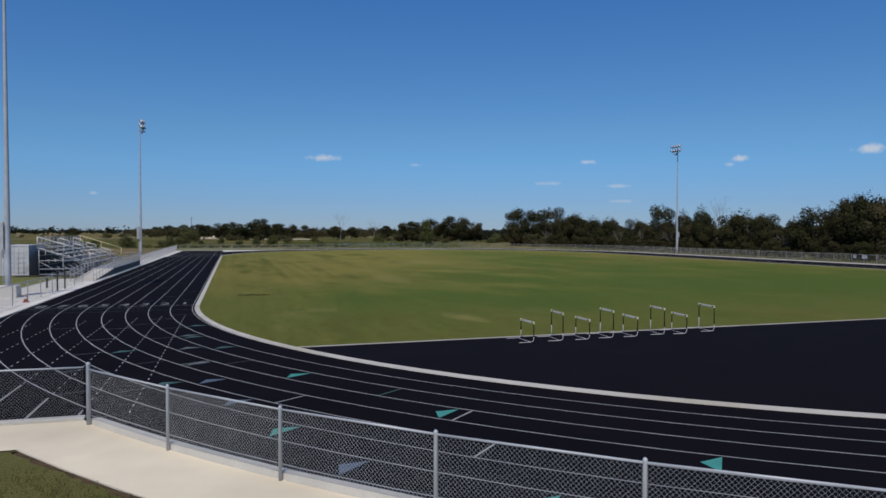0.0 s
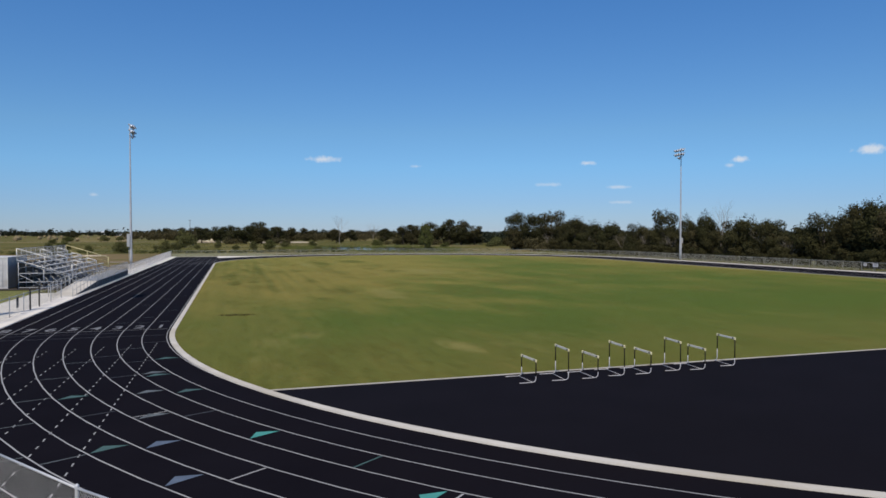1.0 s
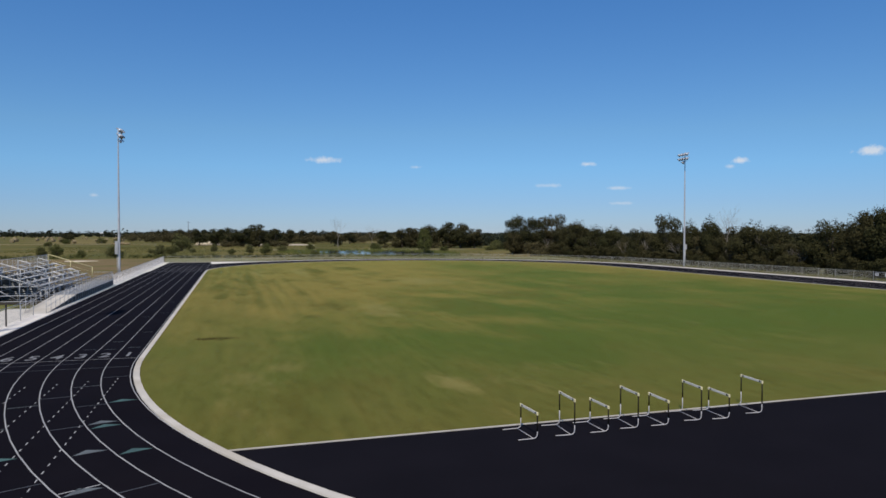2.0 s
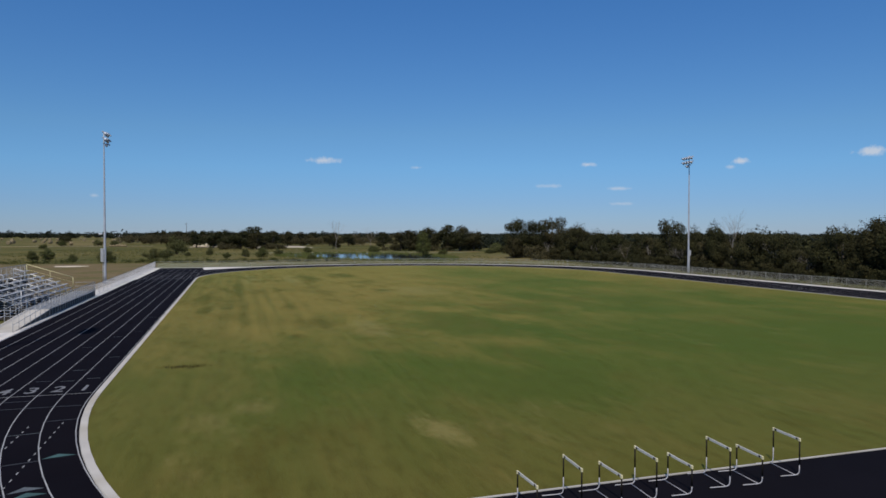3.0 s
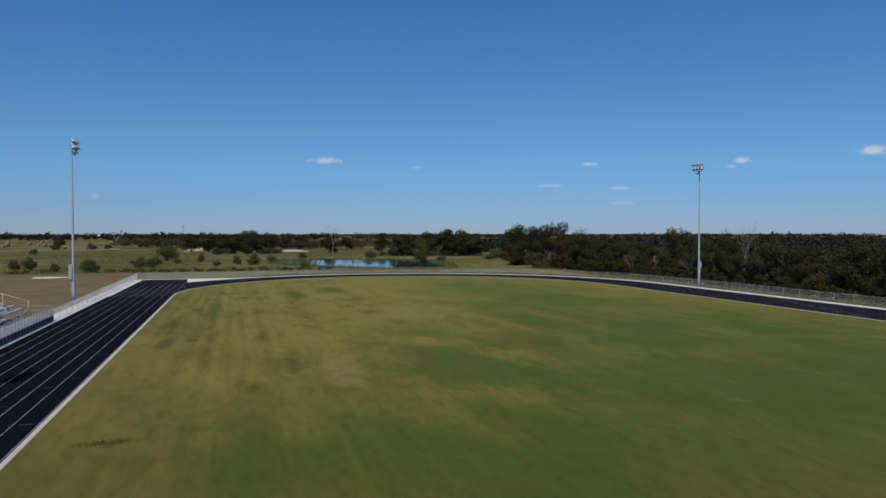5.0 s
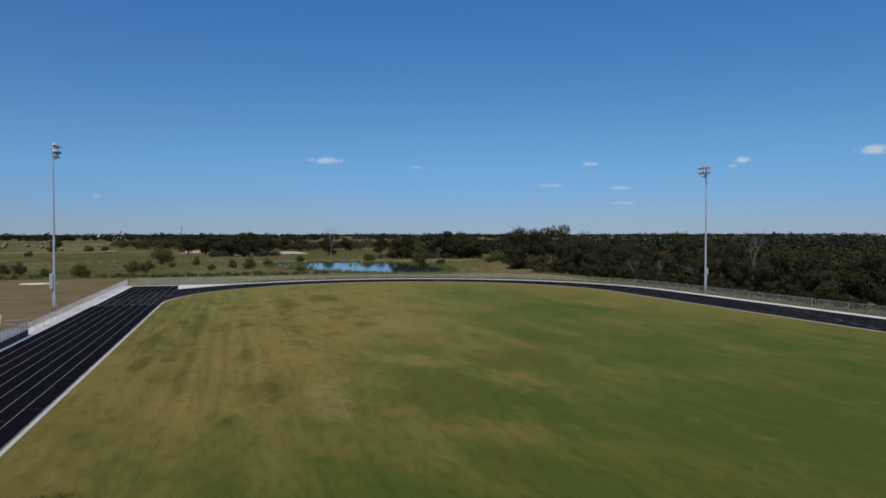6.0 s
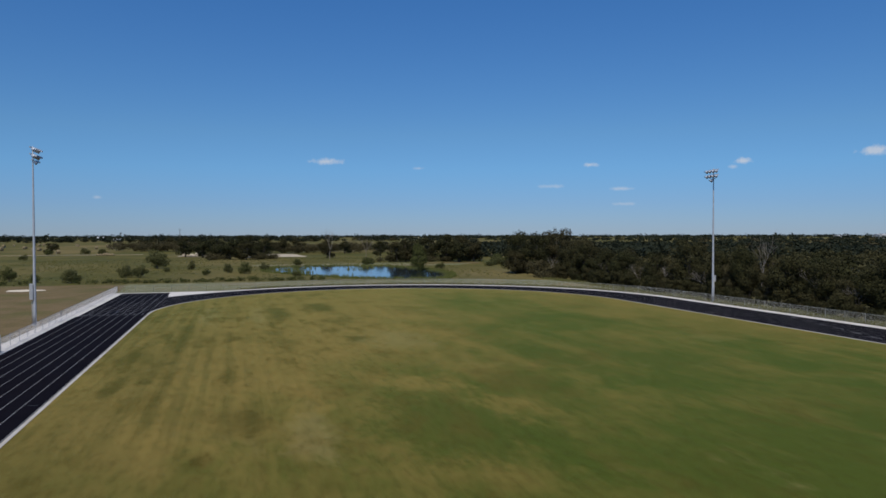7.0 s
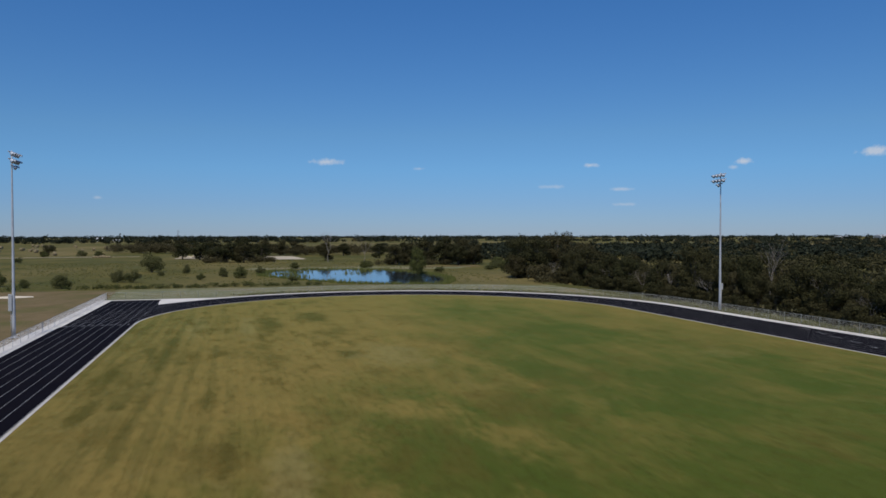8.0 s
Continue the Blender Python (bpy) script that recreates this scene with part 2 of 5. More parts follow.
    L(pos, flatten.inputs["Vector"])
    L(flatten.outputs["Vector"], passes.inputs["Vector"])
    fresh = maths("ADD", 0.30, maths("MULTIPLY", ramp(sep.outputs["Y"], 2.0, 34.0), 0.70))
    worn = maths("MULTIPLY", maths("MULTIPLY", ramp(sep.outputs["X"], 24.0, 5.0), fresh), ramp(noise_at(0.09, (1, 0.7, 1), 4.0, 0.6, (6, 9, 0)), 0.38, 0.60))
    col = mixed(maths("MULTIPLY", maths("MULTIPLY", ramp(passes.outputs["Fac"], 0.45, 0.85), worn), 0.40 * left_dry), col, (0.105, 0.078, 0.022))
    col = mixed(maths("MULTIPLY", maths("MULTIPLY", ramp(passes.outputs["Fac"], 0.40, 0.10), worn), 0.20 * left_dry), col, tuple(v * 1.05 for v in straw))
    comb = noise_at(0.85, (1, 0.035, 1), 3.0, 0.7, (2.3, 0, 0))
    left = maths("ADD", 0.12, maths("MULTIPLY", maths("MULTIPLY", ramp(sep.outputs["X"], 26.0, 10.0), fresh), 0.95))
    col = mixed(maths("MULTIPLY", maths("MULTIPLY", ramp(comb, 0.50, 0.68), left), 0.16 * left_dry), col, tuple(v * 1.2 for v in straw))
    col = mixed(maths("MULTIPLY", maths("MULTIPLY", ramp(comb, 0.50, 0.34), left), 0.32 * left_dry), col, dark)
    fine = noise_at(2.2, (1, 0.3, 1), 5.0, 0.65)
    col2 = mixed(maths("MULTIPLY", ramp(fine, 0.42, 0.68), 0.30), col, tuple(v * 0.45 for v in dark))
    grain = noise_at(24.0, (1, 1, 1), 2.0)
    col3 = mixed(maths("MULTIPLY", ramp(grain, 0.35, 0.7), 0.25), col2, tuple(v * 0.4 for v in dark))
    L(col3, bsdf.inputs["Base Color"])
    bm = N("ShaderNodeBump")
    bm.inputs["Strength"].default_value, bm.inputs["Distance"].default_value = 0.5, 0.05
    L(maths("ADD", grain, fine), bm.inputs["Height"])
    L(bm.outputs["Normal"], bsdf.inputs["Normal"])
    return m


def water_material():
    m = bpy.data.materials.new("pond_water")
    m.use_nodes = True
    nt = m.node_tree
    N, L = nt.nodes.new, nt.links.new
    bsdf = nt.nodes["Principled BSDF"]
    bsdf.inputs["Base Color"].default_value = (0.012, 0.022, 0.03, 1)
    bsdf.inputs["Roughness"].default_value = 0.06
    bsdf.inputs["Specular IOR Level"].default_value = 1.0
    bsdf.inputs["IOR"].default_value = 1.5
    mp = N("ShaderNodeMapping")
    mp.inputs["Scale"].default_value = (0.6, 2.0, 1)
    L(N("ShaderNodeNewGeometry").outputs["Position"], mp.inputs["Vector"])
    n = N("ShaderNodeTexNoise")
    n.inputs["Scale"].default_value, n.inputs["Detail"].default_value = 1.2, 3
    L(mp.outputs["Vector"], n.inputs["Vector"])
    bm = N("ShaderNodeBump")
    bm.inputs["Strength"].default_value, bm.inputs["Distance"].default_value = 0.12, 0.02
    L(n.outputs["Fac"], bm.inputs["Height"])
    L(bm.outputs["Normal"], bsdf.inputs["Normal"])
    return m


TURF = turf_material("infield_turf", (0.280, 0.184, 0.052), (0.063, 0.086, 0.012), (0.074, 0.050, 0.008), 1.0)
LAWN = turf_material("lawn_grass", (0.125, 0.105, 0.042), (0.060, 0.066, 0.020), (0.045, 0.045, 0.018), 0.0)
DRY_LAWN = turf_material("dry_lawn_grass", (0.215, 0.180, 0.085), (0.105, 0.108, 0.040), (0.07, 0.065, 0.028), 0.0)
PASTURE = material("pasture", (0.150, 0.127, 0.035), (0.084, 0.088, 0.022), rough=0.95, scale=0.05, fine=0.9, bump=0.3, c=(0.235, 0.182, 0.072),
                   c_scale=0.012, spec=0.1, stretch=(1, 0.4, 1), amount=0.6, dist=0.2)
ROUGH_GRASS = material("rough_grass", (0.27, 0.26, 0.14), (0.18, 0.19, 0.088), rough=0.95, scale=0.22, fine=5, bump=0.5, c=(0.28, 0.235, 0.13),
                       c_scale=0.08, spec=0.1, amount=0.9, dist=0.08)
DIRT = material("dry_dirt", (0.215, 0.157, 0.080), (0.165, 0.126, 0.056), rough=0.95, scale=0.25, fine=7, bump=0.4, c=(0.14, 0.125, 0.045), c_scale=0.09,
                spec=0.1, amount=0.6, dist=0.04)
DASH_PAINT = material("white_dash_paint", (0.40, 0.40, 0.40), (0.28, 0.28, 0.28), rough=0.7, scale=1.5, fine=45, bump=0.05, amount=0.3)
SOIL = material("dark_soil", (0.115, 0.078, 0.045), (0.07, 0.05, 0.03), rough=0.95, scale=2.5, fine=30, bump=0.5, amount=0.6, spec=0.1, dist=0.02)
SAND = material("pale_sand", (0.60, 0.53, 0.40), (0.46, 0.38, 0.27), rough=0.95, scale=0.2, fine=3, spec=0.1)
ASPHALT = material("black_track_surface", (0.0086, 0.0077, 0.0113), (0.0070, 0.0062, 0.0092), rough=0.95, scale=0.35, fine=140, bump=0.25, c=(0.0087, 0.0074, 0.0101),
                   c_scale=0.10, spec=0.02, amount=0.5, dist=0.004)
APRON = material("black_apron_surface", (0.0087, 0.0078, 0.0113), (0.0073, 0.0066, 0.0096), rough=0.95, scale=0.5, fine=120, bump=0.25, c=(0.0076, 0.0067, 0.0090), c_scale=0.08,
                 spec=0.04, amount=0.5, dist=0.004)
CONCRETE = material("pale_concrete", (0.77, 0.68, 0.515), (0.70, 0.615, 0.465), rough=0.85, scale=0.8, fine=40, bump=0.15, c=(0.63, 0.55, 0.415), c_scale=0.25, amount=0.15, spec=0.3)
KERB = material("kerb_concrete", (0.56, 0.53, 0.475), (0.48, 0.455, 0.41), rough=0.85, scale=0.9, fine=35, bump=0.15, c=(0.44, 0.40, 0.33), c_scale=0.3, amount=0.2, spec=0.3)
STRIP = material("white_grey_concrete", (0.74, 0.70, 0.635), (0.66, 0.62, 0.565), rough=0.85, scale=0.8, fine=40, bump=0.15, c=(0.60, 0.565, 0.51), c_scale=0.25, amount=0.15, spec=0.3)
MOW_STRIP = material("grey_concrete", (0.62, 0.59, 0.53), (0.53, 0.505, 0.455), rough=0.85, scale=1.2, fine=40, bump=0.15, amount=0.3, spec=0.3)
PAINT = material("white_line_paint", (0.41, 0.41, 0.405), (0.29, 0.29, 0.29), rough=0.7, scale=1.5, fine=45, bump=0.05, c=(0.30, 0.30, 0.31), c_scale=0.5, amount=0.35)
NUMBER_PAINT = material("worn_number_paint", (0.27, 0.27, 0.27), (0.15, 0.15, 0.155), rough=0.7, scale=3.5, fine=45, bump=0.05, c=(0.10, 0.10, 0.11), c_scale=1.6, amount=0.4)
TEAL = material("teal_line_paint", (0.055, 0.30, 0.26), (0.045, 0.24, 0.21), rough=0.7, scale=2.5, fine=45, bump=0.05, amount=0.3)
TEAL_WORN = material("worn_teal_line_paint", (0.055, 0.125, 0.115), (0.04, 0.085, 0.08), rough=0.75, scale=2.5, fine=45, bump=0.05, amount=0.4)
BLUE = material("grey_blue_line_paint", (0.10, 0.135, 0.19), (0.075, 0.10, 0.145), rough=0.7, scale=2.5, fine=45, bump=0.05, amount=0.3)
WORN = material("worn_grey_line_paint", (0.13, 0.15, 0.155), (0.09, 0.10, 0.105), rough=0.7, scale=2.5, fine=45, bump=0.05, amount=0.4)
FADED = material("faded_line_paint", (0.075, 0.080, 0.088), (0.05, 0.053, 0.06), rough=0.7, scale=2.5, fine=45, bump=0.05, amount=0.4)
STEEL = material("galvanised_steel", (0.50, 0.52, 0.55), (0.41, 0.43, 0.46), rough=0.5, metal=0.15, scale=1.5, fine=30, bump=0.03, amount=0.15)
MESH = material("galvanised_wire", (0.36, 0.37, 0.38), (0.30, 0.31, 0.32), rough=0.55, metal=0.3, scale=3, fine=30, bump=0.0, amount=0.1)
MESH_NEAR = material("new_galvanised_wire", (0.46, 0.48, 0.49), (0.38, 0.40, 0.41), rough=0.55, metal=0.15, scale=3, fine=30, bump=0.0, amount=0.1)
MESH_BRIGHT = material("bright_galvanised_wire", (0.72, 0.71, 0.70), (0.64, 0.63, 0.62), rough=0.6, metal=0.1, scale=3, fine=30, bump=0.0, amount=0.1)
RAIL_YELLOW = material("faded_yellow_rail", (0.74, 0.66, 0.36), (0.66, 0.58, 0.31), rough=0.5, scale=2, fine=30, bump=0.02, amount=0.15)
RAIL_PAINT = material("bright_aluminium_rail", (0.68, 0.68, 0.67), (0.60, 0.60, 0.60), rough=0.45, metal=0.25, scale=2, fine=30, bump=0.02, amount=0.1)
DULL_STEEL = material("weathered_fence_steel", (0.40, 0.41, 0.37), (0.32, 0.33, 0.30), rough=0.65, metal=0.1, scale=1.5, fine=30, bump=0.03, amount=0.2)
MESH_PALE = material("weathered_wire", (0.46, 0.47, 0.44), (0.38, 0.39, 0.37), rough=0.6, metal=0.1, scale=3, fine=30, bump=0.0, amount=0.1)
# Ground under the grandstand, darkened to stand in for the benches' shade.
SHADED_BED = material("shaded_ground_bed", (0.07, 0.062, 0.05), (0.045, 0.04, 0.034), rough=0.95, scale=1.5, fine=25, bump=0.5, amount=0.7, spec=0.1)
ALUMINIUM = material("mill_aluminium", (0.47, 0.475, 0.475), (0.38, 0.385, 0.39), rough=0.6, metal=0.0, scale=1.0, fine=25, bump=0.03, amount=0.15)
# Grey of the deck, lowered further for the benches' shadows across it.
DECK = material("shadowed_grey_deck", (0.25, 0.26, 0.27), (0.18, 0.19, 0.20), rough=0.7, scale=1.2, fine=25, bump=0.05, amount=0.3)
DARK_STEEL = material("dark_brown_steel", (0.045, 0.042, 0.04), (0.03, 0.03, 0.03), rough=0.6, metal=0.2, scale=4, fine=30, bump=0.03)
LAMP_BODY = material("lamp_aluminium", (0.46, 0.52, 0.60), (0.38, 0.43, 0.50), rough=0.45, metal=0.2, scale=3, fine=30, bump=0.02, amount=0.1)
LAMP_GLASS = material("lamp_lens", (0.20, 0.25, 0.32), (0.15, 0.19, 0.25), rough=0.3, scale=3, fine=30, bump=0.0, amount=0.1)
BOX_PAINT = material("grey_enclosure_paint", (0.50, 0.51, 0.51), (0.43, 0.44, 0.44), rough=0.5, scale=2, fine=30, bump=0.03, amount=0.15)
WHITE_PAINT = material("white_container_paint", (0.62, 0.62, 0.62), (0.52, 0.52, 0.53), rough=0.55, scale=0.7, fine=12, bump=0.05, amount=0.2, c=(0.42, 0.40, 0.38), c_scale=0.5)
HURDLE_WHITE = material("white_hurdle_paint", (0.72, 0.70, 0.62), (0.62, 0.60, 0.52), rough=0.5, scale=3, fine=40, bump=0.02, amount=0.15)
HURDLE_CREAM = material("cream_hurdle_plastic", (0.80, 0.72, 0.42), (0.70, 0.63, 0.36), rough=0.55, scale=3, fine=40, bump=0.02, amount=0.15)
HURDLE_STEEL = material("dull_hurdle_steel", (0.50, 0.49, 0.50), (0.40, 0.39, 0.40), rough=0.6, scale=3, fine=40, bump=0.02, amount=0.2)
HURDLE_BLACK = material("black_hurdle_steel", (0.022, 0.018, 0.012), (0.014, 0.011, 0.008), rough=0.7, spec=0.15, scale=3, fine=40, bump=0.02)
ORANGE = material("faded_orange_plastic", (0.50, 0.16, 0.09), (0.42, 0.13, 0.08), rough=0.6, scale=5, fine=40, bump=0.03)
BARK = material("grey_bark", (0.115, 0.095, 0.075), (0.07, 0.058, 0.046), rough=0.95, scale=2.5, fine=14, bump=0.6, amount=0.8, dist=0.03)
PALE_BARK = material("bleached_bark", (0.34, 0.30, 0.26), (0.24, 0.215, 0.185), rough=0.95, scale=2.5, fine=14, bump=0.5, amount=0.6, dist=0.03)
OAK = leafy("oak_leaves", (0.020, 0.023, 0.010), (0.052, 0.054, 0.021), (0.064, 0.051, 0.024))
BRUSH = leafy("brush_leaves", (0.028, 0.030, 0.013), (0.082, 0.078, 0.032), (0.100, 0.078, 0.044))
# Far trees' leaves, bluer than the oaks: distance haze put into the colour.
HAZE_LEAVES = leafy("haze_tinted_leaves", (0.015, 0.021, 0.013), (0.032, 0.039, 0.023), (0.040, 0.038, 0.024))
SHRUB = leafy("shrub_leaves", (0.040, 0.048, 0.016), (0.105, 0.115, 0.036), (0.105, 0.10, 0.045))
REED = leafy("reed_blades", (0.075, 0.095, 0.022), (0.17, 0.18, 0.055), (0.20, 0.165, 0.08))
HAY = material("weathered_hay", (0.33, 0.26, 0.14), (0.20, 0.155, 0.085), rough=0.95, scale=1.2, fine=9, bump=0.6, amount=0.7, dist=0.05)
ROOF = material("pale_metal_roof", (0.55, 0.56, 0.57), (0.46, 0.47, 0.48), rough=0.5, scale=0.3, fine=4, bump=0.05, amount=0.15)
SIDING = material("white_siding", (0.70, 0.70, 0.68), (0.6, 0.6, 0.58), rough=0.7, scale=0.3, fine=4, bump=0.05, amount=0.15)
DARK_GLASS = material("dark_window_glass", (0.02, 0.022, 0.025), rough=0.12, scale=1, fine=10, bump=0.0)
WATER = water_material()

# ---- mesh tools ----
class Shape:
    """Collects vertices and faces for one mesh."""

    def __init__(self):
        self.v, self.f = [], []

    def face(self, pts):
        n = len(self.v)
        self.v += [tuple(p) for p in pts]
        self.f.append(tuple(range(n, n + len(pts))))
        return self

    def box(self, lo, hi, m=None):
        n = len(self.v)
        pts = [Vector((x, y, z)) for z in (lo[2], hi[2]) for y in (lo[1], hi[1]) for x in (lo[0], hi[0])]
        self.v += [tuple(m @ p if m else p) for p in pts]
        self.f += [tuple(n + i for i in q) for q in ((0, 2, 3, 1), (4, 5, 7, 6), (0, 1, 5, 4), (2, 6, 7, 3), (0, 4, 6, 2), (1, 3, 7, 5))]
        return self

    def cut_box(self, lo, hi, e=0.01, m=None):
        """A box with chamfered upright and top edges."""
        n = len(self.v)
        rings = []
        for z, k in ((lo[2], 0), (hi[2] - e, 0), (hi[2], e)):
            x0, x1, y0, y1 = lo[0] + k, hi[0] - k, lo[1] + k, hi[1] - k
            rings.append([(x0 + e, y0, z), (x1 - e, y0, z), (x1, y0 + e, z), (x1, y1 - e, z), (x1 - e, y1, z), (x0 + e, y1, z), (x0, y1 - e, z), (x0, y0 + e, z)])
        for ring in rings:
            self.v += [tuple(m @ Vector(p) if m else Vector(p)) for p in ring]
        for r in range(2):
            for i in range(8):
                j = (i + 1) % 8
                self.f.append((n + 8 * r + i, n + 8 * r + j, n + 8 * r + 8 + j, n + 8 * r + 8 + i))
        self.f += [tuple(n + 7 - i for i in range(8)), tuple(n + 16 + i for i in range(8))]
        return self

    def tube(self, pts, radius, sides=8, caps=True):
        """A round bar along pts; radius is one number or one for each point."""
        pts = [Vector(p) for p in pts]
        rad = radius if isinstance(radius, (list, tuple)) else [radius] * len(pts)
        n = len(self.v)
        side = None
        for i, p in enumerate(pts):
            d = (pts[min(i + 1, len(pts) - 1)] - pts[max(i - 1, 0)]).normalized()
            if side is None:
                side = d.orthogonal().normalized()
            side = (side - d * side.dot(d)).normalized()
            other = d.cross(side)
            for k in range(sides):
                a = 2 * math.pi * k / sides
                self.v.append(tuple(p + (side * math.cos(a) + other * math.sin(a)) * rad[i]))
        for i in range(len(pts) - 1):
            for k in range(sides):
                j = (k + 1) % sides
                self.f.append((n + i * sides + k, n + i * sides + j, n + (i + 1) * sides + j, n + (i + 1) * sides + k))
        if caps:
            self.f.append(tuple(n + sides - 1 - k for k in range(sides)))
            self.f.append(tuple(n + (len(pts) - 1) * sides + k for k in range(sides)))
        return self

    def band(self, inner, outer, closed=True):
        """A flat strip between two rows of points."""
        n, c = len(self.v), len(inner)
        self.v += [tuple(p) for p in inner] + [tuple(p) for p in outer]
        for i in range(c if closed else c - 1):
            j = (i + 1) % c
            self.f.append((n + i, n + c + i, n + c + j, n + j))
        return self

    def mesh(self, name, mat, smooth=False):
        me = bpy.data.meshes.new(name)
        me.from_pydata(self.v, [], self.f)
        me.materials.append(mat)
        bm = bmesh.new()
        bm.from_mesh(me)
        bmesh.ops.recalc_face_normals(bm, faces=bm.faces)
        bm.to_mesh(me)
        bm.free()
        if smooth:
            me.polygons.foreach_set("use_smooth", [True] * len(me.polygons))
        me.update()
        return me


def quick_mesh(name, v, f, mat):
    me = bpy.data.meshes.new(name)
    me.from_pydata(v, [], f)
    me.materials.append(mat)
    me.update()
    return me


def part(name, shape, mat, parent, label="", smooth=False):
    me = shape if isinstance(shape, bpy.types.Mesh) else shape.mesh(name, mat, smooth)
    ob = new(name, me)
    ob.parent = parent
    return tagged(ob, label)


def thing(name, label, category, group="", m=None):
    ob = new(name)
    ob.empty_display_size = 0.2
    if m is not None:
        ob.matrix_basis = m
    return tagged(ob, label, category, group)


def structure(name, shape, mat, label, category, smooth=False):
    me = shape if isinstance(shape, bpy.types.Mesh) else shape.mesh(name, mat, smooth)
    return tagged(new(name, me), label, category, kind="structure")


def flat(me):
    """Turn a level sheet so that its faces look up."""
    for p in me.polygons:
        if p.normal.z < 0:
            p.flip()
    me.update()
    return me


# ---- the track's plan ----
R, LONG, W = 36.5, 83.9, 1.085
EDGE = 9.35  # outer edge of the black surface, from the inner line
LEFT_EDGE = 8.70  # the same along the main straight


def bend_line(n):
    """Offset of a lane's outer line round the bends, from the inner line."""
    return 0.06 + 1.042 * n if n else 0.0


def straight_line(n):
    """The same along the main straight."""
    return 0.05 + W * n if n else 0.0


RNG = random.Random(7)


def on_bend(off, deg, z=0.0):
    a = radians(deg)
    return (R - (R + off) * math.cos(a), -(R + off) * math.sin(a), z)


def oval(off, z=0.0, bend=72, straight=12, near=None, main=None, drift=0.0):
    """Points all round the track at an offset from its inner line, counter to the clock.
    near: the offset round the near bend; main: along the main straight, which eases into the bends;
    drift: what the near bend adds further round."""
    pts = []
    main = off if main is None else main
    for i in range(bend):
        ease = max(0.0, 1 - i / 7) ** 1.5
        k = min(1.0, i / 6, (bend - i) / 6)
        pts.append(on_bend(off + drift * max(0.0, min(1.0, (i * 2.5 - 10) / 25)) + (main - off) * ease + ((near - off) * k if near else 0.0), 180.0 * i / bend, z))
    pts += [(2 * R + off, LONG * i / straight, z) for i in range(straight)]
    for i in range(bend):
        o = off + (main - off) * max(0.0, 1 - (bend - i) / 7) ** 1.5
        pts.append((R + (R + o) * math.cos(math.pi * i / bend), LONG + (R + o) * math.sin(math.pi * i / bend), z))
    pts += [(-main, LONG * (1 - i / straight), z) for i in range(straight)]
    return pts


def sheet(name, pts, mat, label, category, z):
    me = bpy.data.meshes.new(name)
    bm = bmesh.new()
    bm.faces.new([bm.verts.new((p[0], p[1], z)) for p in pts])
    bm.normal_update()
    bmesh.ops.triangulate(bm, faces=bm.faces[:])
    bm.to_mesh(me)
    bm.free()
    me.materials.append(mat)
    return structure(name, flat(me), mat, label, category)


def wavy(pts, step=3.0, amount=0.5, seed=1):
    """An uneven outline through corner points."""
    rnd, out = random.Random(seed), []
    for a, b in zip(pts, pts[1:] + pts[:1]):
        n = max(1, int(math.dist(a, b) / step))
        for i in range(n):
            k = i / n
            out.append((a[0] + (b[0] - a[0]) * k + rnd.uniform(-amount, amount), a[1] + (b[1] - a[1]) * k + rnd.uniform(-amount, amount)))
    return out


# ---- ground ----
def build_ground():
    xs = sorted({s * round(20 * 1.22 ** i, 1) for i in range(0, 29) for s in (-1, 1)} | {0.0})
    xs = [x for x in xs if abs(x) < 4700] + [-4700.0, 4700.0]
    xs.sort()
    v, f = [], []
    for y in xs:
        for x in xs:
            far = max(0.0, min(1.0, (math.hypot(x - 30, y - 40) - 170) / 200))
            h = noise.noise(Vector((x / 90, y / 90, 0.3))) * 0.18 * far
            v.append((x, y, -0.10 + min(h, 0.0)))
    n = len(xs)
    for j in range(n - 1):
        for i in range(n - 1):
            f.append((j * n + i, j * n + i + 1, (j + 1) * n + i + 1, (j + 1) * n + i))
    me = quick_mesh("ground", v, f, PASTURE)
    structure("ground", me, PASTURE, "flat green and straw-coloured pasture reaching the horizon", "ground")


build_ground()
# dry verge round the far side of the track, between the fence and the pasture
verge = [(13, 124.5)] + [(R + (R + 11.2) * math.cos(radians(a)), LONG + (R + 11.2) * math.sin(radians(a))) for a in range(118, -1, -6)] + [
    (R * 2 + 11.2, 60), (R * 2 + 11.2, 0), (R * 2 + 11, -70), (110, -70), (104, 60), (96, 110), (88, 134), (70, 145), (40, 149), (10, 151), (-12, 151), (-12, 123)]
sheet("verge", wavy(verge, 4, 0.35, 3), ROUGH_GRASS, "rough dry grass verge outside the fence", "grass", -0.065)
sheet("dirt_lot", wavy([(-10.6, 56), (-10.6, 124), (-11, 150), (-45, 152), (-80, 146), (-120, 140), (-120, 62), (-40, 58)], 4, 0.7, 4), DIRT,
      "bare brown dirt lot with thin dry grass", "dirt", -0.06)
sheet("lawn", wavy([(-13, -70), (-13, 57), (-120, 57), (-120, -70)], 5, 0.2, 5), DRY_LAWN, "mown green lawn beside the grandstand", "lawn", -0.05)
lawn_out = [on_bend(10.72, a)[:2] for a in range(36, 181, 4)]
sheet("lawn_soil", [(-40, -27.62), (-1.75, -27.62)] + lawn_out + [(2 * R + 14, -80), (-40, -80)], SOIL, "bare brown soil along the lawn's edge", "soil", -0.02)
ragged = random.Random(21)
lawn_in = [on_bend(10.82 + ragged.uniform(0, 0.12), a / 4)[:2] for a in range(143, 280)] + [on_bend(10.9, a)[:2] for a in range(72, 181, 4)]
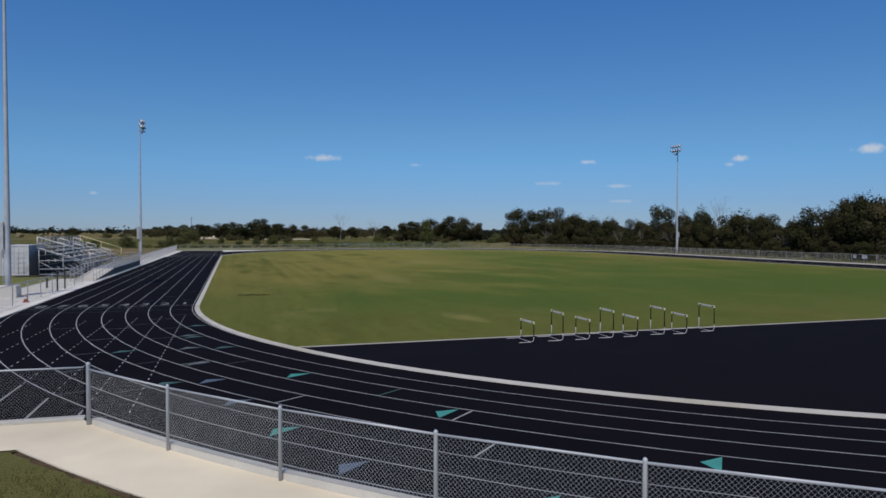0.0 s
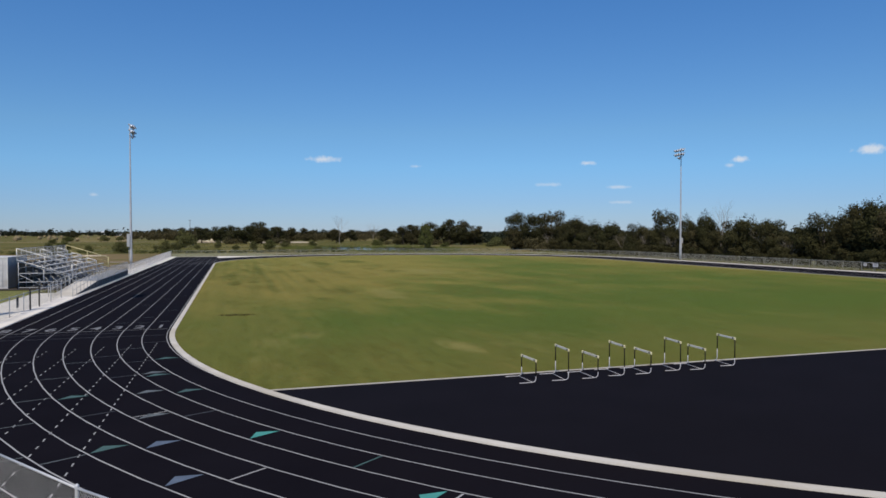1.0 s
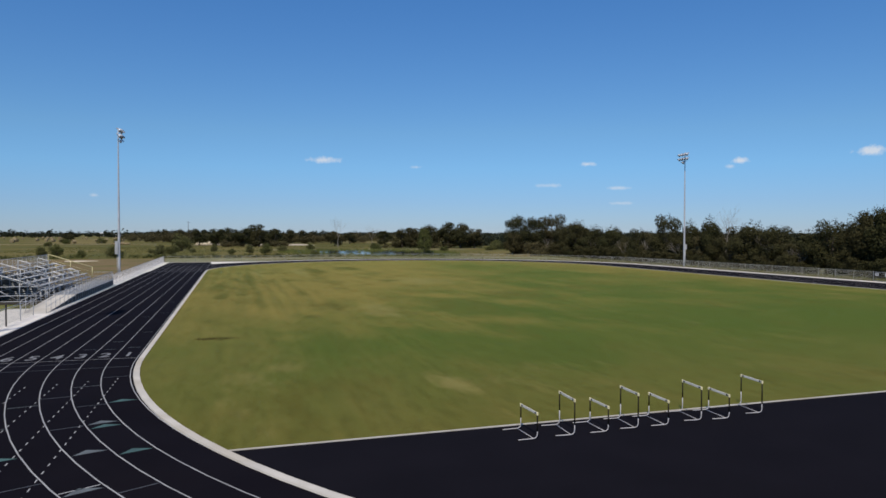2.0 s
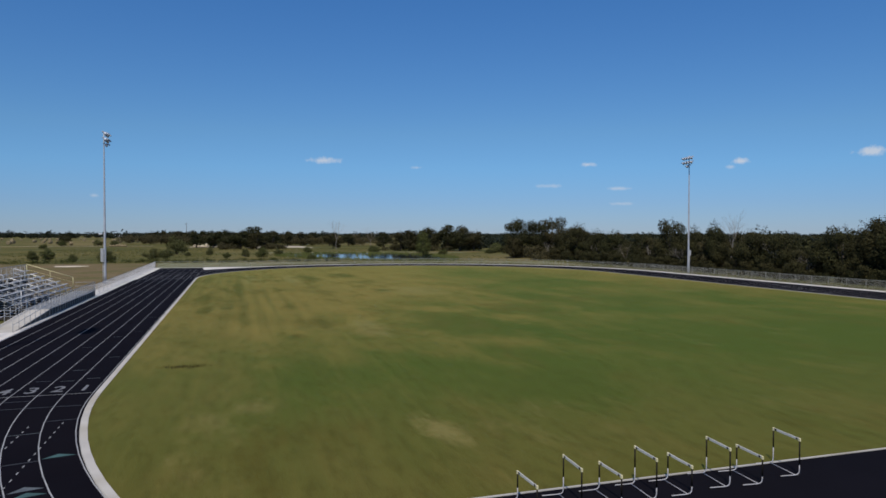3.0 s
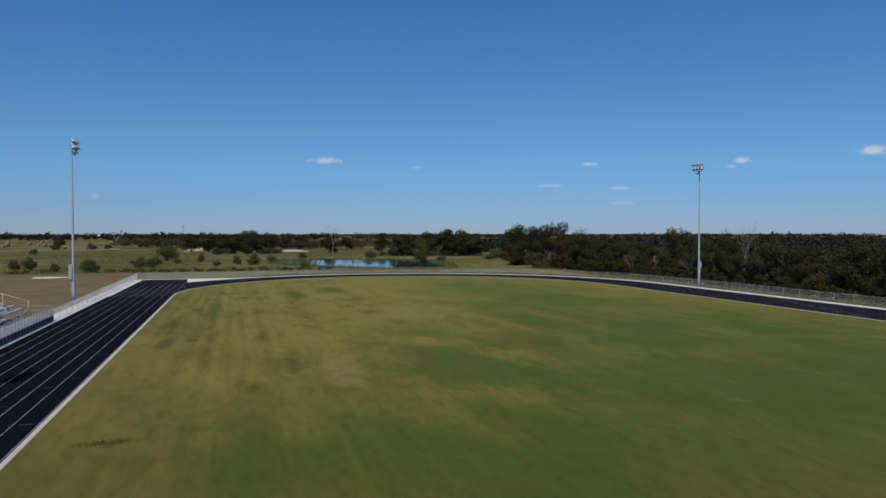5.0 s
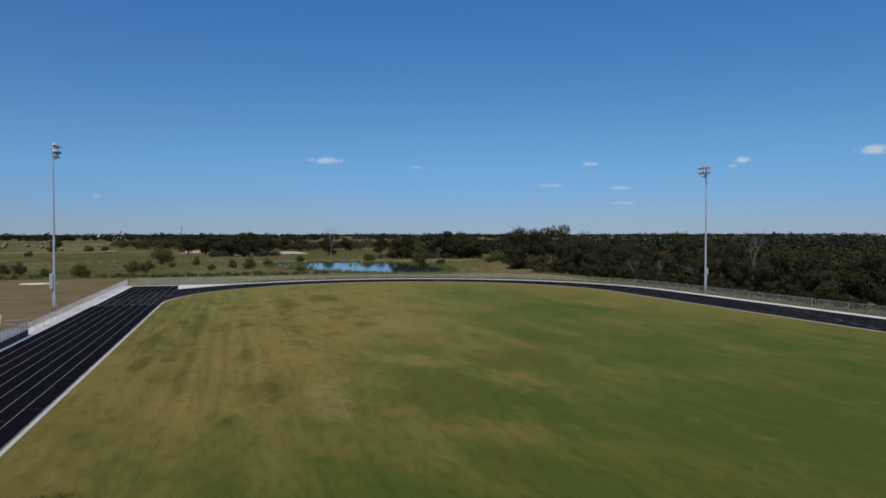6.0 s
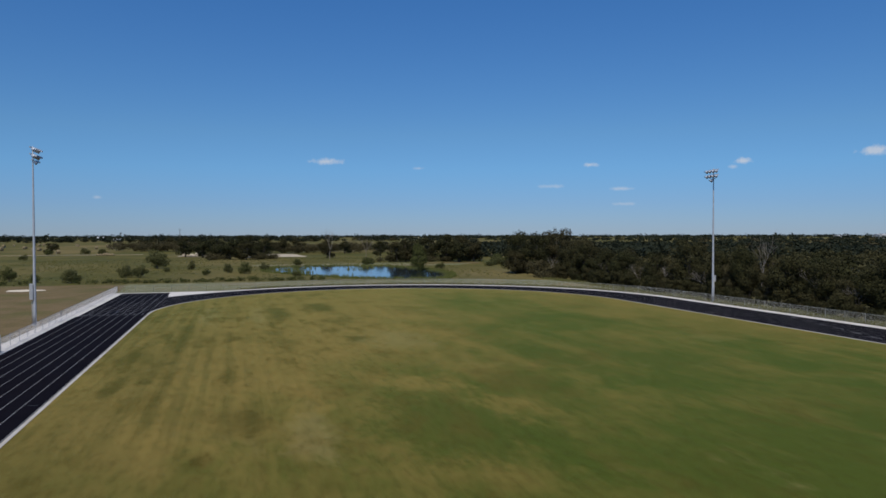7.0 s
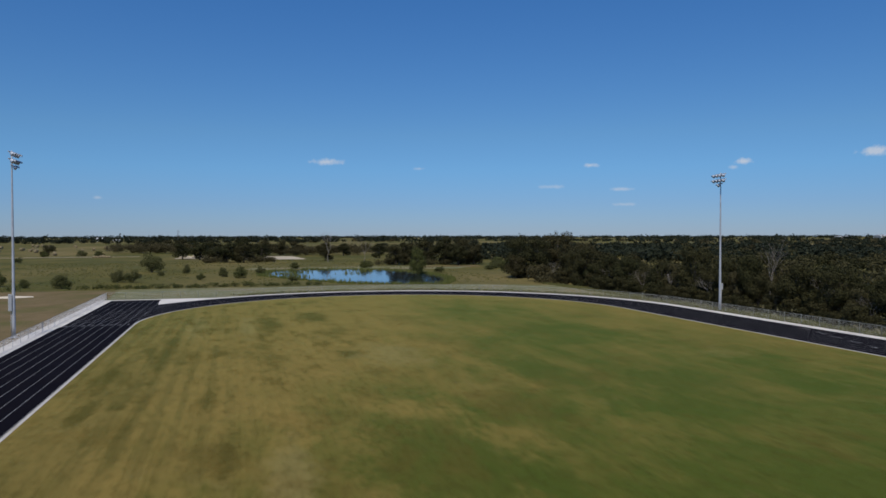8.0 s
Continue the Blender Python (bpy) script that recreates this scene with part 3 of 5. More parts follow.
sheet("entrance_lawn", [(-40, -27.70)] + [(-8 + 0.25 * i, -27.70 - ragged.uniform(0, 0.10)) for i in range(26)] + lawn_in + [(2 * R + 14, -80), (-40, -80)], LAWN, "mown green lawn outside the near fence", "lawn", -0.012)


def build_surfaces():
    # infield turf: everything inside the kerb beyond the apron's straight edge
    d_line = lambda x: -16.93 + 0.030 * x
    # turf edge: far bend and straights, closed by the apron edge
    a0 = max(a for a in range(0, 900) if on_bend(-0.37, a / 10)[1] > d_line(on_bend(-0.37, a / 10)[0])) / 10
    a1 = min(a for a in range(900, 1800) if on_bend(-0.37, a / 10)[1] > d_line(on_bend(-0.37, a / 10)[0])) / 10
    near_left = [on_bend(-0.37 + 0.18 * max(0.0, min(1.0, (a0 * i / 24 - 10) / 25)), a0 * i / 24) for i in range(24, -1, -1)]
    near_right = [on_bend(-0.37, 180 - (180 - a1) * i / 24) for i in range(0, 25)]
    top = [(2 * R - 0.40, LONG * i / 12, 0) for i in range(1, 13)]
    far = [(R + (R - 0.37) * math.cos(math.pi * i / 72), LONG + (R - 0.37) * math.sin(math.pi * i / 72), 0) for i in range(1, 73)]
    left = [(0.37, LONG * (1 - i / 12), 0) for i in range(1, 12)]
    loop = near_right[::-1] + top + far + left + near_left[::-1]
    me = bpy.data.meshes.new("infield")
    bm = bmesh.new()
    face = bm.faces.new([bm.verts.new((p[0], p[1], 0.038)) for p in loop])
    bm.normal_update()
    bmesh.ops.triangulate(bm, faces=bm.faces[:])
    bm.to_mesh(me)
    bm.free()
    me.materials.append(TURF)
    structure("infield", flat(me), TURF, "mown infield turf, patchy green fading to straw", "grass")
    # the apron inside the near bend
    arc = [on_bend(-0.23, a0 + (a1 - a0) * i / 60) for i in range(61)]
    sheet("apron", arc, APRON, "plain black surfaced area inside the near bend", "track", 0.006)
    # concrete edge of the apron
    s = Shape()
    x0, x1 = arc[0][0], arc[-1][0]
    for lo, hi in (((x0 + 0.02, 0.0), (x1 - 0.02, 0.0)),):
        n = 22
        for i in range(n):
            xa, xb = x0 + (x1 - x0) * i / n, x0 + (x1 - x0) * (i + 1) / n - 0.012
            pts = [(xa, d_line(xa) - 0.06), (xb, d_line(xb) - 0.06), (xb, d_line(xb) + 0.14), (xa, d_line(xa) + 0.14)]
            b = len(s.v)
            s.v += [(*p, 0.0) for p in pts] + [(*p, 0.035) for p in pts]
            s.f += [(b, b + 1, b + 5, b + 4), (b + 1, b + 2, b + 6, b + 5), (b + 2, b + 3, b + 7, b + 6), (b + 3, b, b + 4, b + 7), (b + 4, b + 5, b + 6, b + 7)]
    structure("apron_edging", s, KERB, "narrow pale concrete edging between apron and turf", "kerb")
    # raised inner kerb
    s = Shape()
    lo_in, hi_in, hi_out, lo_out = (oval(o, z, drift=0.18) for o, z in ((-0.39, 0.0), (-0.375, 0.05), (-0.125, 0.05), (-0.11, 0.0)))
    s.band(lo_in, hi_in).band(hi_in, hi_out).band(hi_out, lo_out)
    structure("kerb", s, KERB, "raised pale concrete kerb along the inside of the track", "kerb")
    # black running surface, with the start chutes at both ends of the main straight
    s = Shape()
    rim = dict(near=8.75, main=LEFT_EDGE)
    s.band(oval(-0.12, 0.0, drift=0.18), oval(EDGE, 0.0, **rim)).band(oval(EDGE, 0.0, **rim), oval(EDGE, -0.11, **rim))
    structure("track", flat(s.mesh("track", ASPHALT)), ASPHALT, "black rubberised eight-lane running track", "track")
    sheet("near_chute", [(-9.3, -25.45), (-0.95, -25.75), (-0.95, -25.2), (1.5, -24.5), (1.5, -12), (-LEFT_EDGE, 0.5), (-LEFT_EDGE, -6)], ASPHALT, "black start chute behind the bend", "track", -0.004)
    sheet("far_chute", [(-LEFT_EDGE, LONG - 1), (-0.1, LONG - 1), (1.2, LONG + 6), (-0.10, 122.2), (-8.45, 122.4)], ASPHALT, "black run-out beyond the far bend", "track", -0.004)
    # concrete: outer strip, corner by the run-out, walks
    s = Shape()
    k = 96
    pts_in = [(2 * R + EDGE, 2.0 * i, 0.0) for i in range(0, 42)] + [(R + (R + EDGE) * math.cos(math.pi * i / k), LONG + (R + EDGE) * math.sin(math.pi * i / k), 0.0) for i in range(0, 69)]
    pts_out = [(2 * R + EDGE + 1.6, 2.0 * i, 0.02) for i in range(0, 42)] + [(R + (R + EDGE + 1.6) * math.cos(math.pi * i / k), LONG + (R + EDGE + 1.6) * math.sin(math.pi * i / k), 0.02) for i in range(0, 69)]
    lift = [(x, y, 0.02) for x, y, z in pts_in]
    s.band(lift, pts_out, closed=False).band([(x, y, -0.1) for x, y, z in pts_in], lift, closed=False)
    structure("outer_strip", s, STRIP, "pale concrete strip along the outside of the track", "kerb")
    corner = [(-0.10, 122.2), (-0.10, 119.0)] + [(R + (R + EDGE) * math.cos(radians(a)), LONG + (R + EDGE) * math.sin(radians(a))) for a in (142, 141, 139, 137, 135, 133, 130, 127, 124, 121, 118)]
    sheet("corner_slab", corner + [(R + (R + EDGE + 1.3) * math.cos(radians(118)), LONG + (R + EDGE + 1.3) * math.sin(radians(118))), (9, 123.4), (-9, 123.7), (-8.45, 122.4)], STRIP,
          "pale concrete slab in the corner beside the run-out", "pavement", 0.008)
    s = Shape().box((-10.55, 50.0, -0.1), (-LEFT_EDGE - 0.003, LONG, 0.03)).box((-10.0, -5.0, -0.1), (-LEFT_EDGE - 0.003, 50.0, 0.03)).box((-10.0, -25.0, -0.1), (-9.303, -5.0, 0.03))
    s.box((-10.55, LONG, -0.1), (-8.46, 123.6, 0.026))
    structure("straight_strip", s, STRIP, "pale concrete strip under the fence along the straight", "kerb")
    s = Shape()
    for i in range(16):
        y0 = -24 + 3.2 * i
        s.cut_box((-12.95, y0, -0.1), (-10.004, y0 + 3.185, 0.012), 0.008)
    structure("walkway", s, MOW_STRIP, "pale concrete walkway between fence and lawn", "pavement")
    # path outside the near fence, in slabs
    s = Shape()
    a = 35.2
    while a < 150:
        b = a + 18.4
        row = [on_bend(8.99, a + (b - a - 0.018) * i / 14) for i in range(15)], [on_bend(10.75, a + (b - a - 0.018) * i / 14) for i in range(15)]
        s.band(row[0], row[1], closed=False)
        a = b
    me = s.mesh("path", CONCRETE)
    for vv in me.vertices:
        vv.co.z = 0.0
    structure("path", flat(me), CONCRETE, "cream concrete footpath outside the near fence", "pavement")
    sheet("path_bed", [on_bend(8.98, a) for a in range(34, 151, 2)] + [on_bend(10.76, a) for a in range(150, 33, -2)], MOW_STRIP, "grey joint bed under the footpath", "pavement", -0.015)
    sheet("entrance_slab", [(-14, -25.60), (-1.0, -25.60), on_bend(8.99, 34.9)[:2], on_bend(8.99, 35.2)[:2], on_bend(10.75, 35.2)[:2], (-1.72, -27.65), (-14, -27.65)], CONCRETE, "cream concrete walk across the chute's end", "pavement", 0.002)


build_surfaces()

# ---- painted lines ----
LINE_Z = 0.005


def bar(s, p, q, wide=0.05, z=LINE_Z):
    p, q = Vector((*p, z)), Vector((*q, z))
    side = Vector((-(q - p).y, (q - p).x, 0)).normalized() * wide / 2
    s.face([p - side, q - side, q + side, p + side])


lines = tagged(new("lane_markings"), "painted lane lines and marks on the black track", "track markings", kind="structure")
for lane in range(0, 9):
    b_off, s_off = bend_line(lane), min(straight_line(lane), LEFT_EDGE - 0.05)
    s = Shape()
    s.band(oval(b_off - 0.020, LINE_Z, main=s_off - 0.017), oval(b_off + 0.020, LINE_Z, main=s_off + 0.017))
    part("lane_line", flat(s.mesh("lane_line", PAINT)), PAINT, lines)
    if lane < 8:
        s = Shape()
        bar(s, (-s_off, LONG - 0.5), (-s_off, 122.1), 0.036)
        part("lane_line", flat(s.mesh("lane_line", PAINT)), PAINT, lines)
    # dashes lead the straight lanes back through the bend; solid in the near chute
    s = Shape()
    y = -5.0 - 0.3 * lane
    while y > -25.1 and lane < 8:
        bar(s, (-0.12 - lane * 1.09, y), (-0.12 - lane * 1.09, y - 0.23), 0.036)
        y -= 0.645
    if s.v:
        part("dashed_line", flat(s.mesh("dashed_line", DASH_PAINT)), DASH_PAINT, lines)
    if lane > 0:
        r_y = -math.sqrt(max(0.0, (R + bend_line(8)) ** 2 - (R + 1.09 * lane) ** 2)) - 0.3
        if r_y > -25:
            s = Shape()
            bar(s, (-0.12 - lane * 1.09, min(r_y, -20.5 + lane * 0.3)), (-0.12 - lane * 1.09, -25.4), 0.06)
            part("lane_line", flat(s.mesh("lane_line", PAINT)), PAINT, lines)
# start and finish lines
for y, x0, x1, mat in ((0.15, 0.05, 8.6, PAINT), (-2.25, 0.05, 8.6, FADED), (-0.9, 2 * W, 8.6, FADED), (LONG + 6.1, 0, 8.6, FADED), (LONG - 0.4, 0, 8.6, FADED), (LONG + 33, 0, 8.6, FADED)):
    s = Shape()
    bar(s, (-x0, y), (-x1, y), 0.05)
    part("start_line", flat(s.mesh("start_line", mat)), mat, lines)
# thin marks across single lanes: lane, degrees along the bend, paint
CROSS = [(6, 45.6, PAINT), (5, 37.1, PAINT), (3, 39.3, TEAL_WORN), (4, 28.1, PAINT), (8, 30.5, WORN), (7, 26.4, WORN), (6, 22.4, WORN), (5, 17.9, WORN), (3, 19.3, FADED), (4, 13.7, WORN),
         (3, 29.4, FADED), (2, 9.7, WORN), (2, 15.1, FADED), (3, 12.2, FADED), (7, 31.6, WORN), (1, 7.2, FADED), (5, 26.6, FADED), (6, 12.0, FADED), (4, 43.4, PAINT)]
for lane, deg, mat in CROSS:
    s = Shape()
    bar(s, on_bend(bend_line(lane - 1) + 0.04, deg)[:2], on_bend(bend_line(lane) - 0.04, deg)[:2], 0.05)
    part("lane_mark", flat(s.mesh("lane_mark", mat)), mat, lines)
# exchange-zone triangles: lane, degrees, paint, length along the lane
ARROWS = [(6, 31.6, TEAL_WORN), (6, 36.1, BLUE), (3, 34.1, TEAL), (5, 32.4, BLUE), (4, 28.5, WORN), (2, 25.0, TEAL_WORN), (3, 24.0, WORN), (2, 19.3, WORN), (1, 14.9, TEAL_WORN), (5, 22.95, TEAL_WORN),
          (4, 42.9, TEAL), (5, 51.4, TEAL), (8, 48.3, TEAL), (7, 39.95, TEAL), (8, 43.5, BLUE), (2, 20.1, TEAL_WORN), (7, 60.0, TEAL)]
for lane, deg, mat in ARROWS:
    s = Shape()
    step = math.degrees(0.38 / (R + lane * W))
    lo, hi = bend_line(lane - 1), bend_line(lane)
    a, b, c = on_bend(lo + 0.06, deg, LINE_Z), on_bend(hi - 0.06, deg, LINE_Z), on_bend((lo + hi) / 2, deg - step, LINE_Z)
    s.face([a, b, c])
    part("exchange_triangle", flat(s.mesh("exchange_triangle", mat)), mat, lines)
# short marks along the straight
for lane, y, mat in ((1, 9.8, WORN), (2, 6.0, WORN), (1, 3.6, WORN), (2, 3.2, WORN), (3, 3.4, FADED), (1, 21.0, FADED), (2, 18.5, FADED), (1, 30, FADED), (3, 14.0, FADED)):
    s = Shape()
    bar(s, (-(lane - 0.75) * W, y), (-(lane - 0.2) * W, y), 0.06)
    part("hurdle_mark", flat(s.mesh("hurdle_mark", mat)), mat, lines)


def lane_number(n, x, y, turn=0.0, wide=1.0, high=1.35, mat=None):
    cu = bpy.data.curves.new("lane_number", "FONT")
    cu.body, cu.size, cu.align_x, cu.fill_mode = str(n), 1.0, "CENTER", "FRONT"
    cu.offset = 0.012
    cu.materials.append(mat or NUMBER_PAINT)
    ob = new("lane_number", cu)
    ob.matrix_basis = pose(x, y, LINE_Z, 0, 0, turn) @ Matrix.Diagonal((wide, high, 1, 1))
    ob.parent = lines
    return ob


for n in range(1, 9):
    lane_number(n, -(n - 0.5) * W, 0.78, 0, 1.15, 1.75)
    lane_number(n, -(n - 0.5) * W, LONG + 0.2, 0, 1.1, 1.6)
for n, y in ((8, 55.6), (7, 52.1), (6, 48.6), (5, 45.2), (4, 41.7), (3, 38.4), (2, 35.0)):
    lane_number(n, 2 * R + (n - 0.5) * W, y, 180, 1.1, 1.6)
    s = Shape()
    bar(s, (2 * R + (n - 1) * W, y + 0.25), (2 * R + n * W, y + 0.25), 0.05)
    part("start_line", flat(s.mesh("start_line", PAINT)), PAINT, lines)


# ---- chain-link fences ----
SPAN, FENCE_H = 3.048, 1.22


def panel_mesh(length, lo, hi, cell, wire):
    """Woven wire between two posts, along +x: bars in both diagonals, cut to the panel."""
    s = Shape()
    h = hi - lo
    n0 = -int(h / cell) - 1
    for k in range(n0, int(length / cell) + 2):
        for sign in (1, -1):
            xa, za, xb, zb = k * cell, 0.0, k * cell + h, h
            if xa < 0:
                za, xa = -xa, 0.0
            if xb > length:
                zb, xb = zb - (xb - length), length
            if za >= h or zb <= 0 or xb <= xa:
                continue
            if sign < 0:
                za, zb = h - za, h - zb
            y = 0.003 * sign
            b = len(s.v)
            w = wire * 0.707
            s.v += [(xa, y - w, lo + za), (xa, y + w, lo + za - w), (xa, y + w, lo + za + w), (xb, y - w, lo + zb), (xb, y + w, lo + zb - w), (xb, y + w, lo + zb + w)]
            s.f += [(b, b + 3, b + 4, b + 1), (b + 1, b + 4, b + 5, b + 2), (b + 2, b + 5, b + 3, b)]
    return s


_cache = {}


def fence_parts(length, lo, cell, wire, mat, bars):
    key = (round(length, 2), lo, cell, wire, mat.name, bars.name)
    if key not in _cache:
        mesh = panel_mesh(length, lo, FENCE_H - 0.02, cell, wire).mesh("chain_link", mat)
        rail = Shape().tube([(0, 0, FENCE_H), (length, 0, FENCE_H)], 0.0195, 8).mesh("top_rail", bars, True)
        wirem = Shape().tube([(0, 0, lo + 0.03), (length, 0, lo + 0.03)], 0.005, 4).mesh("tension_wire", bars, True)
        _cache[key] = mesh, rail, wirem
    return _cache[key]


def post_mesh(key, radius, height, mat):
    if key not in _cache:
        s = Shape().tube([(0, 0, -0.1), (0, 0, height - 0.02), (0, 0, height), (0, 0, height + 0.025), (0, 0, height + 0.04)], [radius, radius, radius * 1.12, radius * 0.9, radius * 0.3], 10)
        _cache[key] = s.mesh("post", mat, True)
    return _cache[key]


def fence(name, pts, label, big=(), lo=0.05, cell=0.074, wire=0.0022, fine=(), radius=0.03, dark=(), mat=None, bars=None, no_post=()):
    """A fence through its post points."""
    base = thing(name, label, "fence", m=pose(*pts[0], 0))
    inv = base.matrix_basis.inverted()
    for i, p in enumerate(pts):
        if i in dark:
            me = post_mesh("dark", 0.055, FENCE_H + 0.22, DARK_STEEL)
        elif i in big:
            me = post_mesh("big", 0.045, FENCE_H + 0.12, STEEL)
        else:
            me = post_mesh(("post", radius, bars), radius, FENCE_H + 0.03, bars or STEEL)
        if i not in no_post:
            o = part("post", me, STEEL, base)
            o.matrix_basis = inv @ pose(p[0], p[1], 0, 0, 0, 17 * i)
        if i + 1 == len(pts):
            break
        q = pts[i + 1]
        d = math.dist(p[:2], q[:2])
        turn = math.degrees(math.atan2(q[1] - p[1], q[0] - p[0]))
        c, w = (0.040, 0.0008) if i in fine else (cell, wire)
        for nm, me in zip(("chain_link", "top_rail", "tension_wire"), fence_parts(d, lo, c, w, mat or MESH, bars or STEEL)):
            o = part(nm, me, MESH, base)
            o.matrix_basis = inv @ pose(p[0], p[1], 0, 0, 0, turn)
    return base


def stations(a, b, span=SPAN):
    n = max(1, round(math.dist(a, b) / span))
    return [(a[0] + (b[0] - a[0]) * i / n, a[1] + (b[1] - a[1]) * i / n) for i in range(n + 1)]


STEP = math.degrees(SPAN / (R + 9.03))
near = [on_bend(9.03, 34.93 + STEP * i)[:2] for i in range(24)]
fence("bend_fence", near, "galvanised chain-link fence curving round the near bend", big=(0,), lo=0.19, wire=0.0030, fine=(0,), radius=0.032, mat=MESH_NEAR)
fence("chute_fence", stations((-0.98, -25.78), (-9.75, -25.5)), "galvanised chain-link fence across the start chute", lo=0.10, wire=0.0025, no_post=(0,))
left_posts = stations((-9.7, -25.4), (-9.7, 11.1)) + [(-9.7, 12.6), (-9.7, 14.9)] + stations((-9.7, 14.9), (-9.7, 21.5))[1:]
gate_at = [i for i, p in enumerate(left_posts) if p[1] in (12.6, 14.9)]
fence("walkway_fence", left_posts, "galvanised chain-link fence with a dark-posted gate beside the walkway", dark=gate_at, cell=0.145, wire=0.0022)
fence("straight_fence", stations((-9.3, 54.6), (-9.85, 125.6)), "galvanised chain-link fence along the far straight", cell=0.1, wire=0.0040, mat=MESH_BRIGHT, radius=0.026)
fence("end_fence", stations((-9.85, 125.7), (12.6, 125.2)), "galvanised chain-link fence behind the run-out", cell=0.095, wire=0.0034, mat=MESH_PALE, bars=DULL_STEEL, radius=0.027)
far_r = R + 11.4
far_pts = []
a = 119.5
while a > 0:
    far_pts.append((R + far_r * math.cos(radians(a)), LONG + far_r * math.sin(radians(a))))
    a -= math.degrees(SPAN / far_r)
far_pts.append((2 * R + 11.4, LONG - 0.4))
right = stations((2 * R + 11.4, LONG - 0.4), (2 * R + 11.4, 35.2))
fence("far_bend_fence", far_pts, "galvanised chain-link fence round the far bend", cell=0.095, wire=0.0034, mat=MESH_PALE, bars=DULL_STEEL, radius=0.027)
fence("tree_side_fence", right, "galvanised chain-link fence along the line of trees", cell=0.095, wire=0.0034, mat=MESH_PALE, bars=DULL_STEEL, radius=0.027)
fence("gate_side_fence", stations((2 * R + 11.4, 31.1), (2 * R + 11.4, -20)), "galvanised chain-link fence below the trees past the gate", cell=0.095, wire=0.0034, mat=MESH_PALE, bars=DULL_STEEL, radius=0.027)

# low concrete upstand below the near fence
s = Shape()
rows = [[on_bend(o, 34.9 + 0.9 * i, z) for i in range(100)] for o, z in ((8.72, -0.02), (8.74, 0.10), (8.97, 0.13), (8.985, -0.02))]
for p, q in zip(rows, rows[1:]):
    s.band(p, q, closed=False)
structure("fence_kerb", s, MOW_STRIP, "low grey concrete upstand under the near fence", "kerb")
structure("chute_kerb", Shape().cut_box((-9.6, -25.62, -0.05), (-1.0, -25.40, 0.07), 0.015), MOW_STRIP, "low grey concrete upstand under the chute fence", "kerb")


def fence_sign(x, y, z, wide, high, label):
    sg = thing("fence_sign", label, "sign", "signs on the far gate", pose(x, y, z))
    part("plate", Shape().cut_box((-0.03, -wide / 2, -high / 2), (-0.01, wide / 2, high / 2), 0.004), WHITE_PAINT, sg)
    for k in range(3):
        part("print_bar", Shape().box((-0.036, -wide * 0.36, high * (0.22 - 0.2 * k)), (-0.031, wide * (0.36 - 0.1 * k), high * (0.30 - 0.2 * k))), WORN, sg, "grey printed bar")
    return sg


fence_sign(2 * R + 11.36, 34.6, 0.92, 0.5, 0.42, "small white sign on the chain-link gate")
fence_sign(2 * R + 11.36, 33.0, 0.88, 0.8, 0.45, "white sign on the chain-link gate")
gate = thing("fence_gate", "galvanised chain-link gate with white signs", "gate", m=pose(2 * R + 11.4, 35.2, 0, 0, 0, -90))
for x0 in (0.05, 2.1):
    part("gate_frame", Shape().tube([(x0, 0, 0.08), (x0, 0, 1.2), (x0 + 1.9, 0, 1.2), (x0 + 1.9, 0, 0.08), (x0, 0, 0.08)], 0.022, 8), STEEL, gate, smooth=True)
    o = part("chain_link", panel_mesh(1.9, 0.08, 1.2, 0.145, 0.0036), MESH, gate)
    o.location = (x0, 0, 0)


